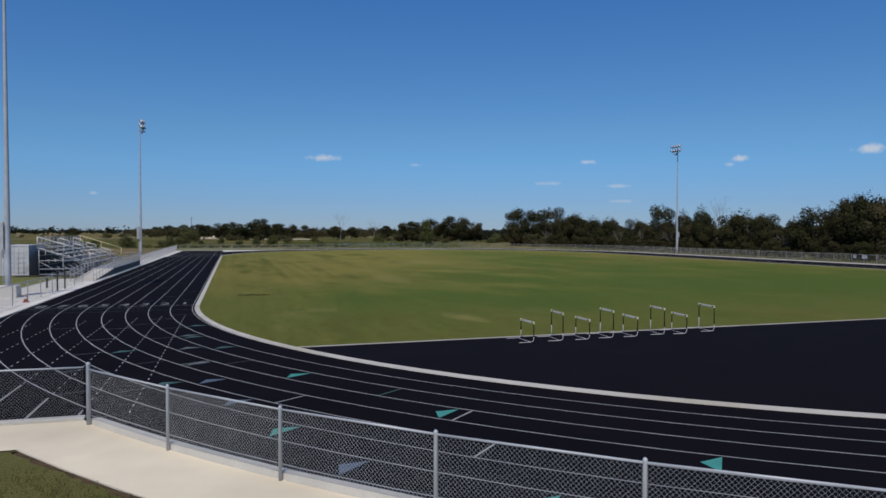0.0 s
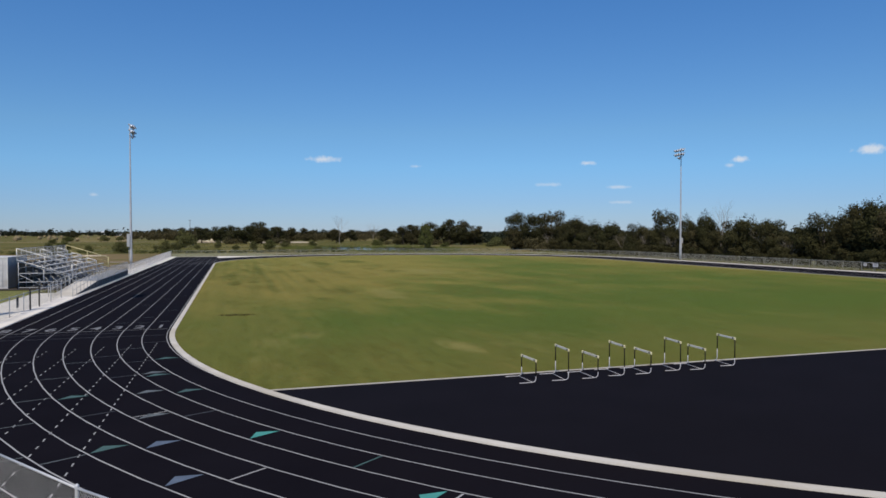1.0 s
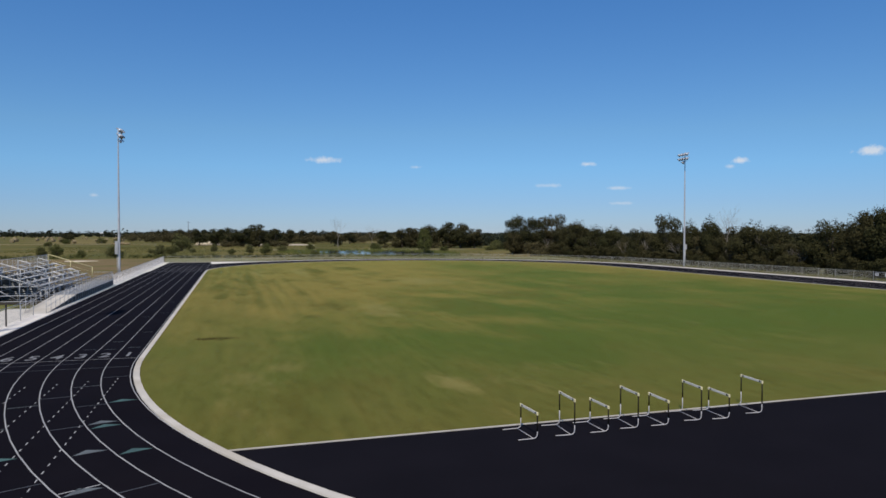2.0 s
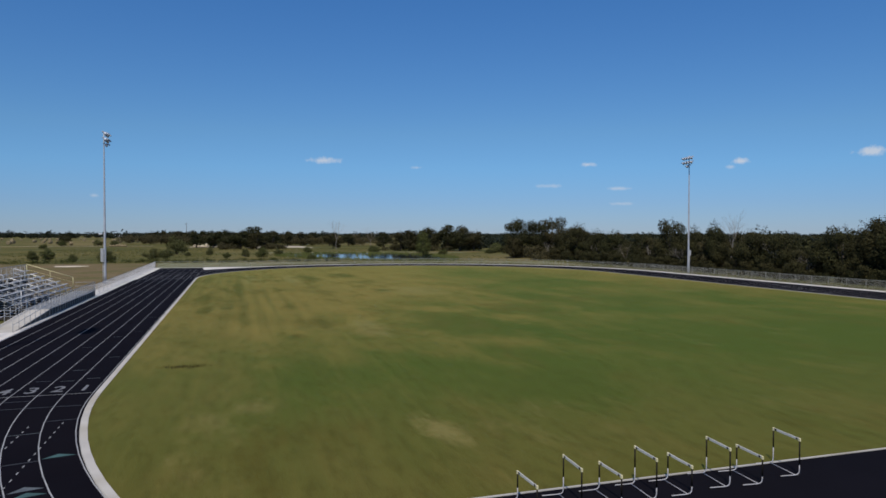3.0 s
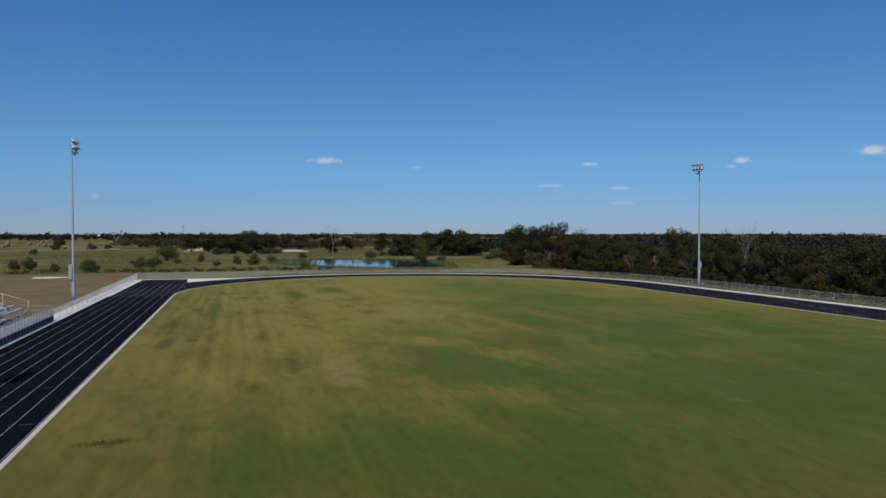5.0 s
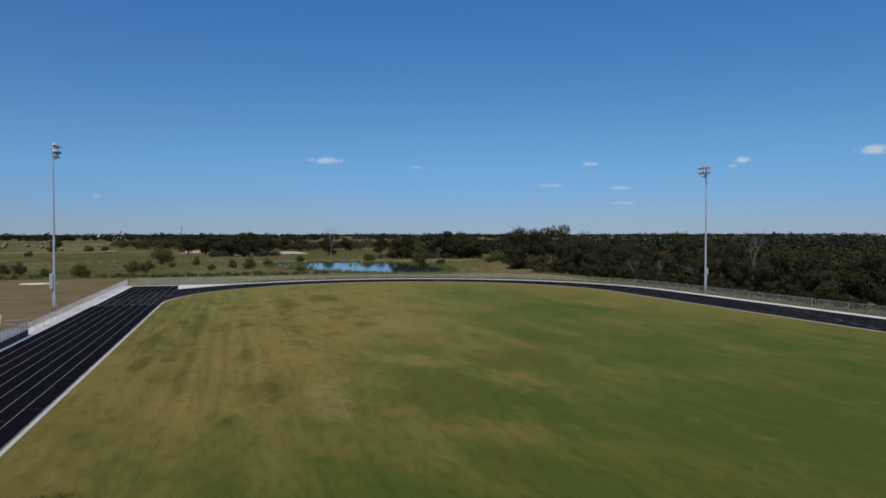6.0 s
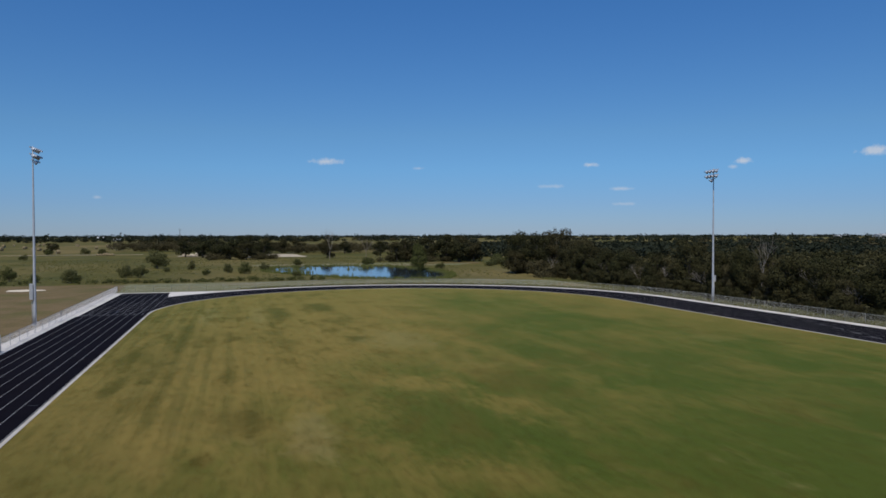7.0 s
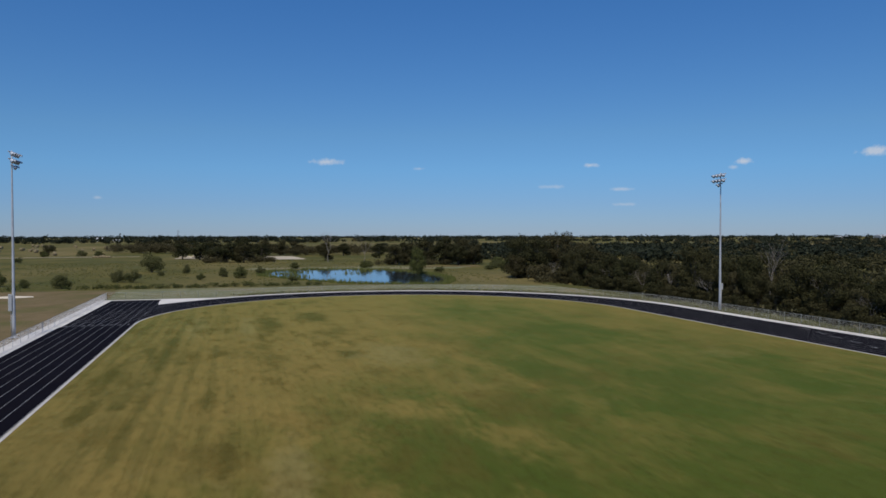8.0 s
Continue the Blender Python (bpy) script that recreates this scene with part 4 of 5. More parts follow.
# ---- floodlight poles ----
def floodlight(x, y, side, height, box_z, box_turn, box_h, label):
    base = thing("floodlight_pole", label, "light pole", "floodlight poles round the track", pose(x, y, 0))
    n = 14
    part("pole", Shape().tube([(0, 0, height * i / n) for i in range(n + 1)], [0.195 - 0.13 * i / n for i in range(n + 1)], 16), STEEL, base, "tapered galvanised steel pole", True)
    part("flange", Shape().tube([(0, 0, 0), (0, 0, 0.05), (0, 0, 0.06)], [0.36, 0.36, 0.30], 16), STEEL, base)
    enc = part("enclosure", Shape().cut_box((-0.26, 0.20, box_z), (0.26, 0.52, box_z + box_h), 0.02), BOX_PAINT, base, "grey painted switchgear box")
    enc.matrix_basis = pose(0, 0, 0, 0, 0, box_turn)
    part("door", Shape().cut_box((-0.22, 0.52, box_z + 0.06), (0.22, 0.535, box_z + box_h - 0.06), 0.008), BOX_PAINT, enc)
    part("conduit", Shape().tube([(0.1, 0.26, 0.05), (0.1, 0.26, box_z)], 0.03, 8), STEEL, enc, smooth=True)
    tiers = ((height - 0.20, 4, 1.15), (height - 1.00, 4, 1.15), (height - 1.65, 1, 0.3))
    for z, count, half in tiers:
        part("crossarm", Shape().cut_box((-0.06, -half - 0.1, z - 0.06), (0.06, half + 0.1, z + 0.06), 0.01), STEEL, base)
        for i in range(count):
            yy = 0.0 if count == 1 else -half + 2 * half * i / (count - 1)
            hood = Shape()
            # a round reflector bowl with a visor, facing the field and down
            prof = [(0.02, 0.06), (0.08, 0.13), (0.20, 0.22), (0.34, 0.275), (0.42, 0.285)]
            hood.tube([(-px, 0, 0) for px, _ in prof], [r for _, r in prof], 14)
            for k in range(7):
                a0, a1 = radians(20 + 20 * k), radians(40 + 20 * k)
                q = [(-0.42, 0.285 * math.cos(a), 0.285 * math.sin(a)) for a in (a0, a1)]
                e = [(-0.62, 0.293 * math.cos(a), 0.293 * math.sin(a)) for a in (a1, a0)]
                hood.face(q + e)
            m = pose(0.0, yy, z - 0.12, 0, 0, 0 if side < 0 else 180) @ pose(-0.12, 0, 0, 0, -32, 0)
            lamp = part("lamp", hood, LAMP_BODY, base, "aluminium floodlight with visor", True)
            lamp.matrix_basis = m
            part("lens", Shape().tube([(-0.408, 0, 0), (-0.412, 0, 0)], 0.268, 14), LAMP_GLASS, lamp)
            part("bracket", Shape().tube([(0, 0, 0), (0.14, 0, 0.06)], 0.03, 6), STEEL, lamp)
    return base


floodlight(-11.5, 75.4, 1, 21.5, 3.1, 110, 1.9, "tall galvanised floodlight pole behind the straight's fence")
floodlight(85.2, 76.8, -1, 21.3, 3.2, -60, 1.0, "tall galvanised floodlight pole before the trees")
floodlight(-11.62, 8.3, 1, 23.3, 3.1, 100, 1.75, "tall galvanised floodlight pole on a concrete footing")
ft = thing("pole_footing", "square pale concrete footing round the floodlight pole", "footing", m=pose(-11.55, 8.3, 0))
part("block", Shape().cut_box((-0.55, -0.55, 0.0), (0.55, 0.55, 0.78), 0.03), MOW_STRIP, ft)


# ---- hurdles ----
def hurdle(height):
    h = thing("hurdle", "black and white steel hurdle with a white top board" if height < 1 else "tall black and white steel hurdle with a white top board", "hurdle", "hurdles on the apron's edge")
    half, r = 0.585, 0.017
    for sx in (-1, 1):
        x = sx * half
        # the foot bends up into the upright
        part("foot", Shape().tube([(x, -0.62, 0.03), (x, -0.16, 0.03), (x, -0.06, 0.045), (x, -0.015, 0.09), (x, 0.0, 0.16), (x, 0.0, (0.30 if sx > 0 else 0.46) * height)], 0.0150, 8), HURDLE_STEEL, h, "bare metal foot", True)
        part("upright", Shape().tube([(x, 0, (0.29 if sx > 0 else 0.45) * height), (x, 0, height - 0.06)], 0.022, 8), HURDLE_BLACK, h, "black upright", True)
        part("foot_cap", Shape().tube([(x, -0.65, 0.03), (x, -0.62, 0.03)], 0.017, 8), HURDLE_BLACK, h)
        part("board_cap", Shape().cut_box((x - 0.035, -0.022, height - 0.085), (x + 0.035, 0.022, height + 0.005), 0.008), HURDLE_CREAM, h, "cream plastic end cap")
    part("cross_bar", Shape().tube([(-half, -0.12, 0.03), (half, -0.12, 0.03)], 0.011, 8), HURDLE_STEEL, h, smooth=True)
    part("board", Shape().cut_box((-0.60, -0.012, height - 0.07), (0.60, 0.012, height), 0.006), HURDLE_WHITE, h, "white top board")
    for sx in (-1, 1):
        part("board_stripe", Shape().box((sx * 0.47 - 0.04, -0.015, height - 0.066), (sx * 0.47 + 0.04, 0.015, height - 0.006)), HURDLE_BLACK, h, "black stripe")
    return h


low, tall = hurdle(0.80), hurdle(1.10)
ROW = [(13.2, -17.6, 0, -88), (14.5, -17.55, 1, -93), (15.64, -17.5, 0, -90), (16.79, -17.38, 1, -93), (17.89, -17.35, 0, -92), (19.3, -17.15, 1, -95), (20.31, -17.22, 0, -94), (21.88, -16.92, 1, -95)]
used = set()
for x, y, kind, turn in ROW:
    src = tall if kind else low
    m = pose(x, y, 0.006, 0, 0, turn)
    if kind in used:
        copy_thing(src, m)
    else:
        src.matrix_basis = m
        used.add(kind)


# ---- grandstand ----
def grandstand():
    y0, y1 = 32.8, 52.8
    rows, x_front, z_front, dx, dz = 6, -11.25, 1.13, 0.76, 0.30
    g = thing("bleachers", "bare aluminium grandstand with six rows of benches and railings", "grandstand", m=pose(x_front, y0, 0))
    length = y1 - y0
    AIS = [(5.8, 7.0), (12.8, 14.0)]
    for r in range(rows):
        x, z = -dx * r, z_front + dz * r
        for near in (0.10, 0.36):
            part("foot_plank", Shape().cut_box((x - near - 0.235, 0, z - 0.045), (x - near, length, z), 0.008), ALUMINIUM, g)
        start = 0.0
        for a, b in AIS + [(length, length)]:
            for k in (0,):
                part("bench", Shape().cut_box((x - 0.62, start, z + 0.38), (x - 0.36, a - 0.02, z + 0.425), 0.008), ALUMINIUM, g, "extruded aluminium bench plank")
                yy = start + 0.4
                while yy < a - 0.2:
                    part("bench_bracket", _bracket(), STEEL, g).location = (x - 0.49, yy, z)
                    yy += 2.1
            start = b
    # under-frames
    n, rear, mid = 8, -dx * rows + 0.2, -dx * 3
    for i in range(n + 1):
        y = 0.1 + (length - 0.2) * i / n
        for p, q, r in (((-0.1, 0.0), (-0.1, z_front - 0.05), 0.035), ((rear, 0.0), (rear, z_front + dz * (rows - 1) - 0.05), 0.035), ((mid, 0.0), (mid, z_front + dz * 2.6), 0.035),
                        ((-0.1, z_front - 0.12), (rear, z_front + dz * (rows - 1) - 0.1), 0.04), ((-0.1, 0.12), (rear, 0.12), 0.03), ((mid, 0.15), (rear, 1.35), 0.025),
                        ((-0.5, 0.62), (rear, 0.62), 0.035), ((-dx * 2, 1.42), (rear, 1.42), 0.035)):
            part("truss_bar", Shape().tube([(p[0], y, p[1]), (q[0], y, q[1])], r, 6), STEEL, g, smooth=True)
    for zz, xx in ((0.9, -dx * rows + 0.2), (1.9, -dx * rows + 0.2), (0.55, -dx * 3), (1.35, -dx * 3)):
        part("stringer", Shape().tube([(xx, 0.1, zz), (xx, length - 0.1, zz)], 0.03, 6), STEEL, g, smooth=True)
    back = -dx * rows + 0.1
    zb = z_front + dz * (rows - 1)
    # end railings follow the slope
    for y in (0.0, length):
        s = Shape()
        for dzr in (0.04, 1.10):
            s.tube([(0.1, y, z_front + dzr), (back, y, zb + dzr)], 0.034, 8)
        s.tube([(0.1, y, z_front + 0.55), (back, y, zb + 0.55)], 0.012, 6)
        for k in (0, 2, 4):
            xx = 0.1 + (back - 0.1) * k / 4
            zz = z_front + (zb - z_front) * k / 4
            s.tube([(xx, y, zz - 0.1), (xx, y, zz + 1.10)], 0.024 if k == 2 else 0.036, 8)
        part("end_railing", s, RAIL_YELLOW if y else RAIL_PAINT, g, "sloping faded yellow end railing" if y else "sloping aluminium end railing", True)
    s = Shape()
    for dzr in (0.12, 1.08):
        s.tube([(back, 0, zb + dzr), (back, length, zb + dzr)], 0.022, 6)
    k = 0.0
    while k <= length:
        s.tube([(back, k, zb - 0.3), (back, k, zb + 1.08)], 0.022, 6)
        k += 1.6
    part("back_railing", s, ALUMINIUM, g, "aluminium back railing", True)
    bl = part("back_mesh", panel_mesh(length, zb + 0.12, zb + 1.06, 0.11, 0.0028), MESH, g)
    bl.matrix_basis = pose(back, 0, 0, 0, 0, 90)
    # Dark sheet added for the shade under the rows, not a known part.
    part("back_shade_sheet", Shape().box((back - 0.03, 0.0, 0.02), (back - 0.015, length, zb - 0.3)), DARK_STEEL, g, "dark sheet added for the shade below the back row")
    # hoops in the aisles
    for a, b in AIS:
        for r0 in (0.4, 2.4, 4.2):
            x = -dx * r0 - 0.3
            z = z_front + dz * r0
            ym = (a + b) / 2
            s = Shape().tube([(x + 0.5, ym, z - 0.12), (x + 0.5, ym, z + 0.78), (x + 0.42, ym, z + 0.88), (x - 0.42, ym, z + 1.14), (x - 0.5, ym, z + 1.10), (x - 0.5, ym, z + 0.1)], 0.036, 8)
            s.tube([(x + 0.5, ym, z + 0.42), (x - 0.5, ym, z + 0.70)], 0.028, 8)
            part("aisle_rail", s, RAIL_PAINT, g, "aluminium hoop handrail", True)
    # front walkway with its guard
    front, end, foot, top = 2.13, length + 1.2, -10.2, 0.5
    part("front_deck", Shape().cut_box((0.02, top, 0.56), (front, end, 0.62), 0.01), DECK, g, "dull grey walkway deck")
    # Added dark sheet closes the gap under the deck, in place of shade.
    part("deck_shade_sheet", Shape().box((front - 0.06, top, 0.04), (front - 0.03, end, 0.555)), DARK_STEEL, g, "dark sheet standing in for the shade below the walkway")
    for i in range(12):
        y = top + 0.1 + (end - top - 0.2) * i / 11
        part("deck_leg", Shape().tube([(front - 0.1, y, 0.03), (front - 0.1, y, 0.56)], 0.03, 6), STEEL, g, smooth=True)
    s = Shape()
    for zz in (0.72, 1.58):
        s.tube([(front, top, zz), (front, end, zz)], 0.024, 6)
    y = top
    while y <= end + 0.01:
        s.tube([(front, y, 0.03), (front, y, 1.60)], 0.026, 6)
        y += 0.98
    for zz in (0.72, 1.15, 1.58):
        s.tube([(0.05, end, zz), (front, end, zz)], 0.022, 6)
    part("front_railing", s, ALUMINIUM, g, "aluminium front guard rail", True)
    fm = part("front_mesh", panel_mesh(end - top, 0.72, 1.56, 0.11, 0.0028), MESH, g)
    fm.matrix_basis = pose(front, top, 0, 0, 0, 90)
    # ramp up to the walkway
    s = Shape()
    s.v += [(0.35, foot, 0.03), (front, foot, 0.03), (front, top, 0.60), (0.35, top, 0.60), (0.35, foot, 0.01), (front, foot, 0.01), (front, top, 0.52), (0.35, top, 0.52)]
    s.f += [(0, 1, 2, 3), (4, 7, 6, 5), (0, 4, 5, 1), (1, 5, 6, 2), (2, 6, 7, 3), (3, 7, 4, 0)]
    part("ramp", s, KERB, g, "pale metal access ramp")
    # Dark sheet fills the ramp's side up to the deck.
    part("ramp_side_sheet", Shape().face([(front - 0.03, foot + 3, 0.04), (front - 0.03, top, 0.04), (front - 0.03, top, 0.51), (front - 0.03, foot + 3, 0.16)]).face(
        [(front - 0.06, foot + 3, 0.04), (front - 0.06, foot + 3, 0.16), (front - 0.06, top, 0.51), (front - 0.06, top, 0.04)]), DARK_STEEL, g, "dark sheet along the ramp's side")
    for xx in (0.37, front):
        s = Shape()
        for k in range(8):
            y = foot + 0.1 + (top - foot - 0.2) * k / 7
            zz = 0.03 + 0.57 * (y - foot) / (top - foot)
            s.tube([(xx, y, 0.02), (xx, y, zz + 0.98)], 0.024, 6)
        for up in (0.5, 0.98):
            s.tube([(xx, foot + 0.1, 0.03 + up), (xx, top, 0.60 + up)], 0.024, 6)
        part("ramp_railing", s, ALUMINIUM, g, "aluminium ramp handrail", True)
    return g


def _bracket():
    if "bracket" not in _cache:
        _cache["bracket"] = Shape().box((-0.02, -0.02, 0.0), (0.02, 0.02, 0.38)).mesh("bench_bracket", STEEL)
    return _cache["bracket"]


grandstand()
# Dark bed carries the shade under the benches in its colour.
sheet("grandstand_pad", [(-10.56, 31.5), (-10.56, 56.5), (-17.5, 56.5), (-17.5, 31.5)], SHADED_BED, "dark bed under the grandstand, coloured for the shade there", "gravel", 0.004)


def container():
    c = thing("shipping_container", "white corrugated steel shipping container beside the grandstand", "shipping container", m=pose(-16.6, 33.4, 0.02))
    w, l, h = 2.44, 6.06, 2.9
    for nm, x in (("side_wall", -w), ("side_wall", 0.0)):
        s = Shape()
        n = 44
        a, bb = [], []
        for i in range(n):
            y = 0.12 + (l - 0.24) * i / (n - 1)
            k = 0.035 if (i // 2) % 2 else 0.0
            xx = x + 0.05 + k if x < 0 else x - 0.05 - k
            a.append((xx, y, 0.16))
            bb.append((xx, y, h - 0.12))
        s.band(a, bb, closed=False)
        part(nm, s, WHITE_PAINT, c, "corrugated white steel side")
    part("roof", Shape().cut_box((-w + 0.05, 0.06, h - 0.10), (-0.05, l - 0.06, h - 0.03), 0.02), WHITE_PAINT, c)
    part("floor_frame", Shape().box((-w + 0.02, 0.02, 0.02), (-0.02, l - 0.02, 0.14)), WHITE_PAINT, c)
    part("end_wall", Shape().box((-w + 0.1, l - 0.06, 0.14), (-0.1, l - 0.02, h - 0.1)), WHITE_PAINT, c)
    for x in (-w, -0.12):
        for y in (0.0, l - 0.12):
            part("corner_post", Shape().cut_box((x, y, 0.0), (x + 0.12, y + 0.12, h), 0.01), WHITE_PAINT, c)
    for x in (-w, -0.1):
        for z in (0.0, h - 0.12):
            part("rail", Shape().box((x + 0.005, 0.121, z), (x + 0.095, l - 0.121, z + 0.115)), WHITE_PAINT, c)
    for z in (0.0, h - 0.12):
        part("sill", Shape().box((-w + 0.121, 0.005, z), (-0.121, 0.10, z + 0.118)), WHITE_PAINT, c)
    for x in (-w + 0.13, -w / 2 + 0.005):
        wd = w / 2 - 0.135
        d = part("door", Shape().cut_box((x, 0.04, 0.125), (x + wd, 0.09, h - 0.125), 0.01), WHITE_PAINT, c)
        for k in range(5):
            z = 0.25 + k * 0.48
            part("door_panel", Shape().cut_box((x + 0.06, 0.015, z), (x + wd - 0.06, 0.041, z + 0.36), 0.012), WHITE_PAINT, d)
        for k in (0.3, 0.72):
            part("lock_bar", Shape().tube([(x + wd * k, -0.015, 0.14), (x + wd * k, -0.015, h - 0.14)], 0.017, 6), STEEL, d, smooth=True)
    return c


container()
# a small orange thing lies on the strip by the fence
cone = thing("marker_cone", "small faded orange plastic cone by the walkway fence", "cone", m=pose(-9.62, 4.3, 0.03))
part("base", Shape().cut_box((-0.17, -0.17, 0.0), (0.17, 0.17, 0.03), 0.01), ORANGE, cone)
part("body", Shape().tube([(0, 0, 0.03), (0, 0, 0.25), (0, 0, 0.45)], [0.13, 0.085, 0.035], 12), ORANGE, cone, smooth=True)
part("collar", Shape().tube([(0, 0, 0.22), (0, 0, 0.32)], [0.097, 0.072], 12), WHITE_PAINT, cone)
sign = thing("notice_board", "small dark sign plate on the walkway fence", "sign", m=pose(-9.74, 9.9, 0))
part("plate", Shape().cut_box((-0.02, -0.24, 0.45), (0.0, 0.24, 1.1), 0.004), DARK_STEEL, sign)
sheet("discus_pad", [(-24.2, 135.5), (-24.8, 137.6), (-28.5, 139.6), (-31.5, 138.5), (-31, 134.5), (-28, 133.4)], CONCRETE, "pale concrete throwing pad in the dirt lot", "pavement", -0.03)

# ---- plants ----
def leaf_quads(rng, centres, normals, size):
    """Small bent leaf clumps as quads, one island each."""
    n = len(centres)
    nrm = normals + rng.normal(0, 0.34, (n, 3))
    nrm /= np.linalg.norm(nrm, axis=1, keepdims=True) + 1e-9
    t = np.cross(nrm, rng.normal(0, 1, (n, 3)))
    t /= np.linalg.norm(t, axis=1, keepdims=True) + 1e-9
    b = np.cross(nrm, t)
    s = size * rng.uniform(0.55, 1.25, (n, 1))
    k = rng.uniform(0.45, 0.9, (n, 1))
    bend = nrm * s * 0.25
    v = np.stack([centres - t * s, centres - b * s * k + bend, centres + t * s, centres + b * s * k + bend], 1).reshape(-1, 3)
    f = np.arange(4 * n).reshape(-1, 4)
    return v, f


def crown_points(rng, blobs, count):
    """Points near the skins of overlapping lobes, with gaps."""
    w = np.array([b[3] ** 2 for b in blobs])
    pick = rng.choice(len(blobs), count, p=w / w.sum())
    d = rng.normal(0, 1, (count, 3))
    d /= np.linalg.norm(d, axis=1, keepdims=True)
    c = np.array([b[:3] for b in blobs])[pick]
    r = np.array([[b[3], b[3], b[3] * b[4]] for b in blobs])[pick]
    lump = 1 + 0.16 * np.sin(d[:, :1] * 9 + c[:, :1] * 3) * np.cos(d[:, 1:2] * 8 + c[:, 2:3] * 2)
    p = c + d * r * lump * (1 - 0.38 * rng.uniform(0, 1, (count, 1)) ** 1.6)
    return p, d


def lobes(rng, height, radius, base, count):
    out = [(0, 0, base + (height - base) * 0.52, radius * 0.62, (height - base) * 0.46 / (radius * 0.62))]
    for i in range(count):
        a = 2 * math.pi * (i + rng.uniform(-0.3, 0.3)) / count
        h = rng.uniform(0.12, 0.86)
        reach = radius * (0.66 if h < 0.6 else 0.42) * rng.uniform(0.75, 1.15)
        r = radius * rng.uniform(0.28, 0.46)
        out.append((math.cos(a) * reach, math.sin(a) * reach, base + (height - base) * h, r, rng.uniform(0.65, 0.95)))
    return out


def tree(name, label, category, seed, height, radius, base, leaves, size, mat, group, bark=None, lobe_count=11, trunk=True):
    rng = np.random.default_rng(seed)
    bark = bark or BARK
    t = thing(name, label, category, group)
    bl = lobes(rng, height, radius, base, lobe_count)
    if trunk:
        s = Shape()
        r0 = 0.028 * height + 0.05
        lean = rng.uniform(-0.25, 0.25, 2)
        fork = base + (height - base) * 0.25
        s.tube([(0, 0, -0.25), (lean[0] * 0.2, lean[1] * 0.2, fork * 0.5), (lean[0], lean[1], fork), (lean[0] * 1.4, lean[1] * 1.4, height * 0.8)], [r0 * 1.25, r0 * 0.9, r0 * 0.7, r0 * 0.12], 7)
        for x, y, z, r, k in bl[1:]:
            z0 = fork * rng.uniform(0.75, 1.1)
            s.tube([(lean[0] * 0.8, lean[1] * 0.8, z0), (x * 0.5, y * 0.5, z0 * 0.5 + z * 0.5 - 0.1), (x, y, z)], [r0 * 0.42, r0 * 0.26, r0 * 0.07], 5)
        part("trunk", s, bark, t, "forked trunk and limbs", True)
    p, d = crown_points(rng, bl, leaves)
    keep = p[:, 2] > 0.05
    v, f = leaf_quads(rng, p[keep], d[keep], size)
    part("crown", quick_mesh("crown", v.tolist(), f.tolist(), mat), mat, t)
    return t


def plant(src, x, y, scale=1.0, tall=1.0, turn=0.0, label=""):
    c = copy_thing(src, pose(x, y, -0.1, 0, 0, turn))
    c.scale = (scale, scale, scale * tall)
    return tagged(c, label)


def settle(src, x, y, scale=1.0, tall=1.0, turn=0.0):
    """Places the first of a kind itself."""
    src.matrix_basis = pose(x, y, -0.1, 0, 0, turn)
    src.scale = (scale, scale, scale * tall)
    return src


OAK_LABEL = "dark green live oak in the belt beside the track"
BRUSH_LABEL = "olive-green scrub tree in the belt beside the track"
oaks = [tree("tree", OAK_LABEL, "tree", 20 + i, 9.0, 4.1, 0.5, 8000, 0.155, OAK, "belt of trees beside the track", lobe_count=12) for i in range(3)]
far_oaks = [tree("tree", OAK_LABEL, "tree", 30 + i, 9.0, 4.1, 0.4, 3600, 0.225, OAK, "belt of trees beside the track", lobe_count=12) for i in range(2)]
scrubs = [tree("tree", BRUSH_LABEL, "tree", 40 + i, 7.0, 3.0, 0.1, 6800, 0.14, BRUSH, "belt of trees beside the track", lobe_count=13) for i in range(3)]
# Bushes take the darker oak colour, standing in for shade low in the belt.
bushes = [tree("bush", "dense low green bush at the foot of the trees", "bush", 60 + i, 2.4, 1.7, 0.0, 2200, 0.10, OAK, "bushes along the trees", trunk=False, lobe_count=9) for i in range(2)]
shrubs = [tree("shrub", "green round-headed shrub in the pasture", "bush", 70 + i, 2.4, 1.7, 0.0, 3000, 0.088, SHRUB, "shrubs in the pasture", lobe_count=12) for i in range(2)]
RNG = random.Random(11)
first = set()


def put(src, x, y, scale=1.0, tall=1.0, label=""):
    turn = RNG.uniform(0, 360)
    if src.name in first:
        return plant(src, x, y, scale, tall, turn, label)
    first.add(src.name)
    return settle(src, x, y, scale, tall, turn)


def belt_height(y):
    """Height of the belt's lower growth along the track."""
    knots = [(-40, 8.6), (40, 8.2), (47, 7.0), (52, 6.0), (56, 5.2), (61, 5.8), (67, 6.8), (75, 7.0), (84, 7.0), (92, 7.2), (100, 6.0), (109, 5.0), (115, 6.4), (123, 6.8), (134, 7.0), (140, 7.0)]
    for (a, h), (b, k) in zip(knots, knots[1:]):
        if a <= y <= b:
            return h + (k - h) * (y - a) / (b - a)
    return 8.0


y = -18.0
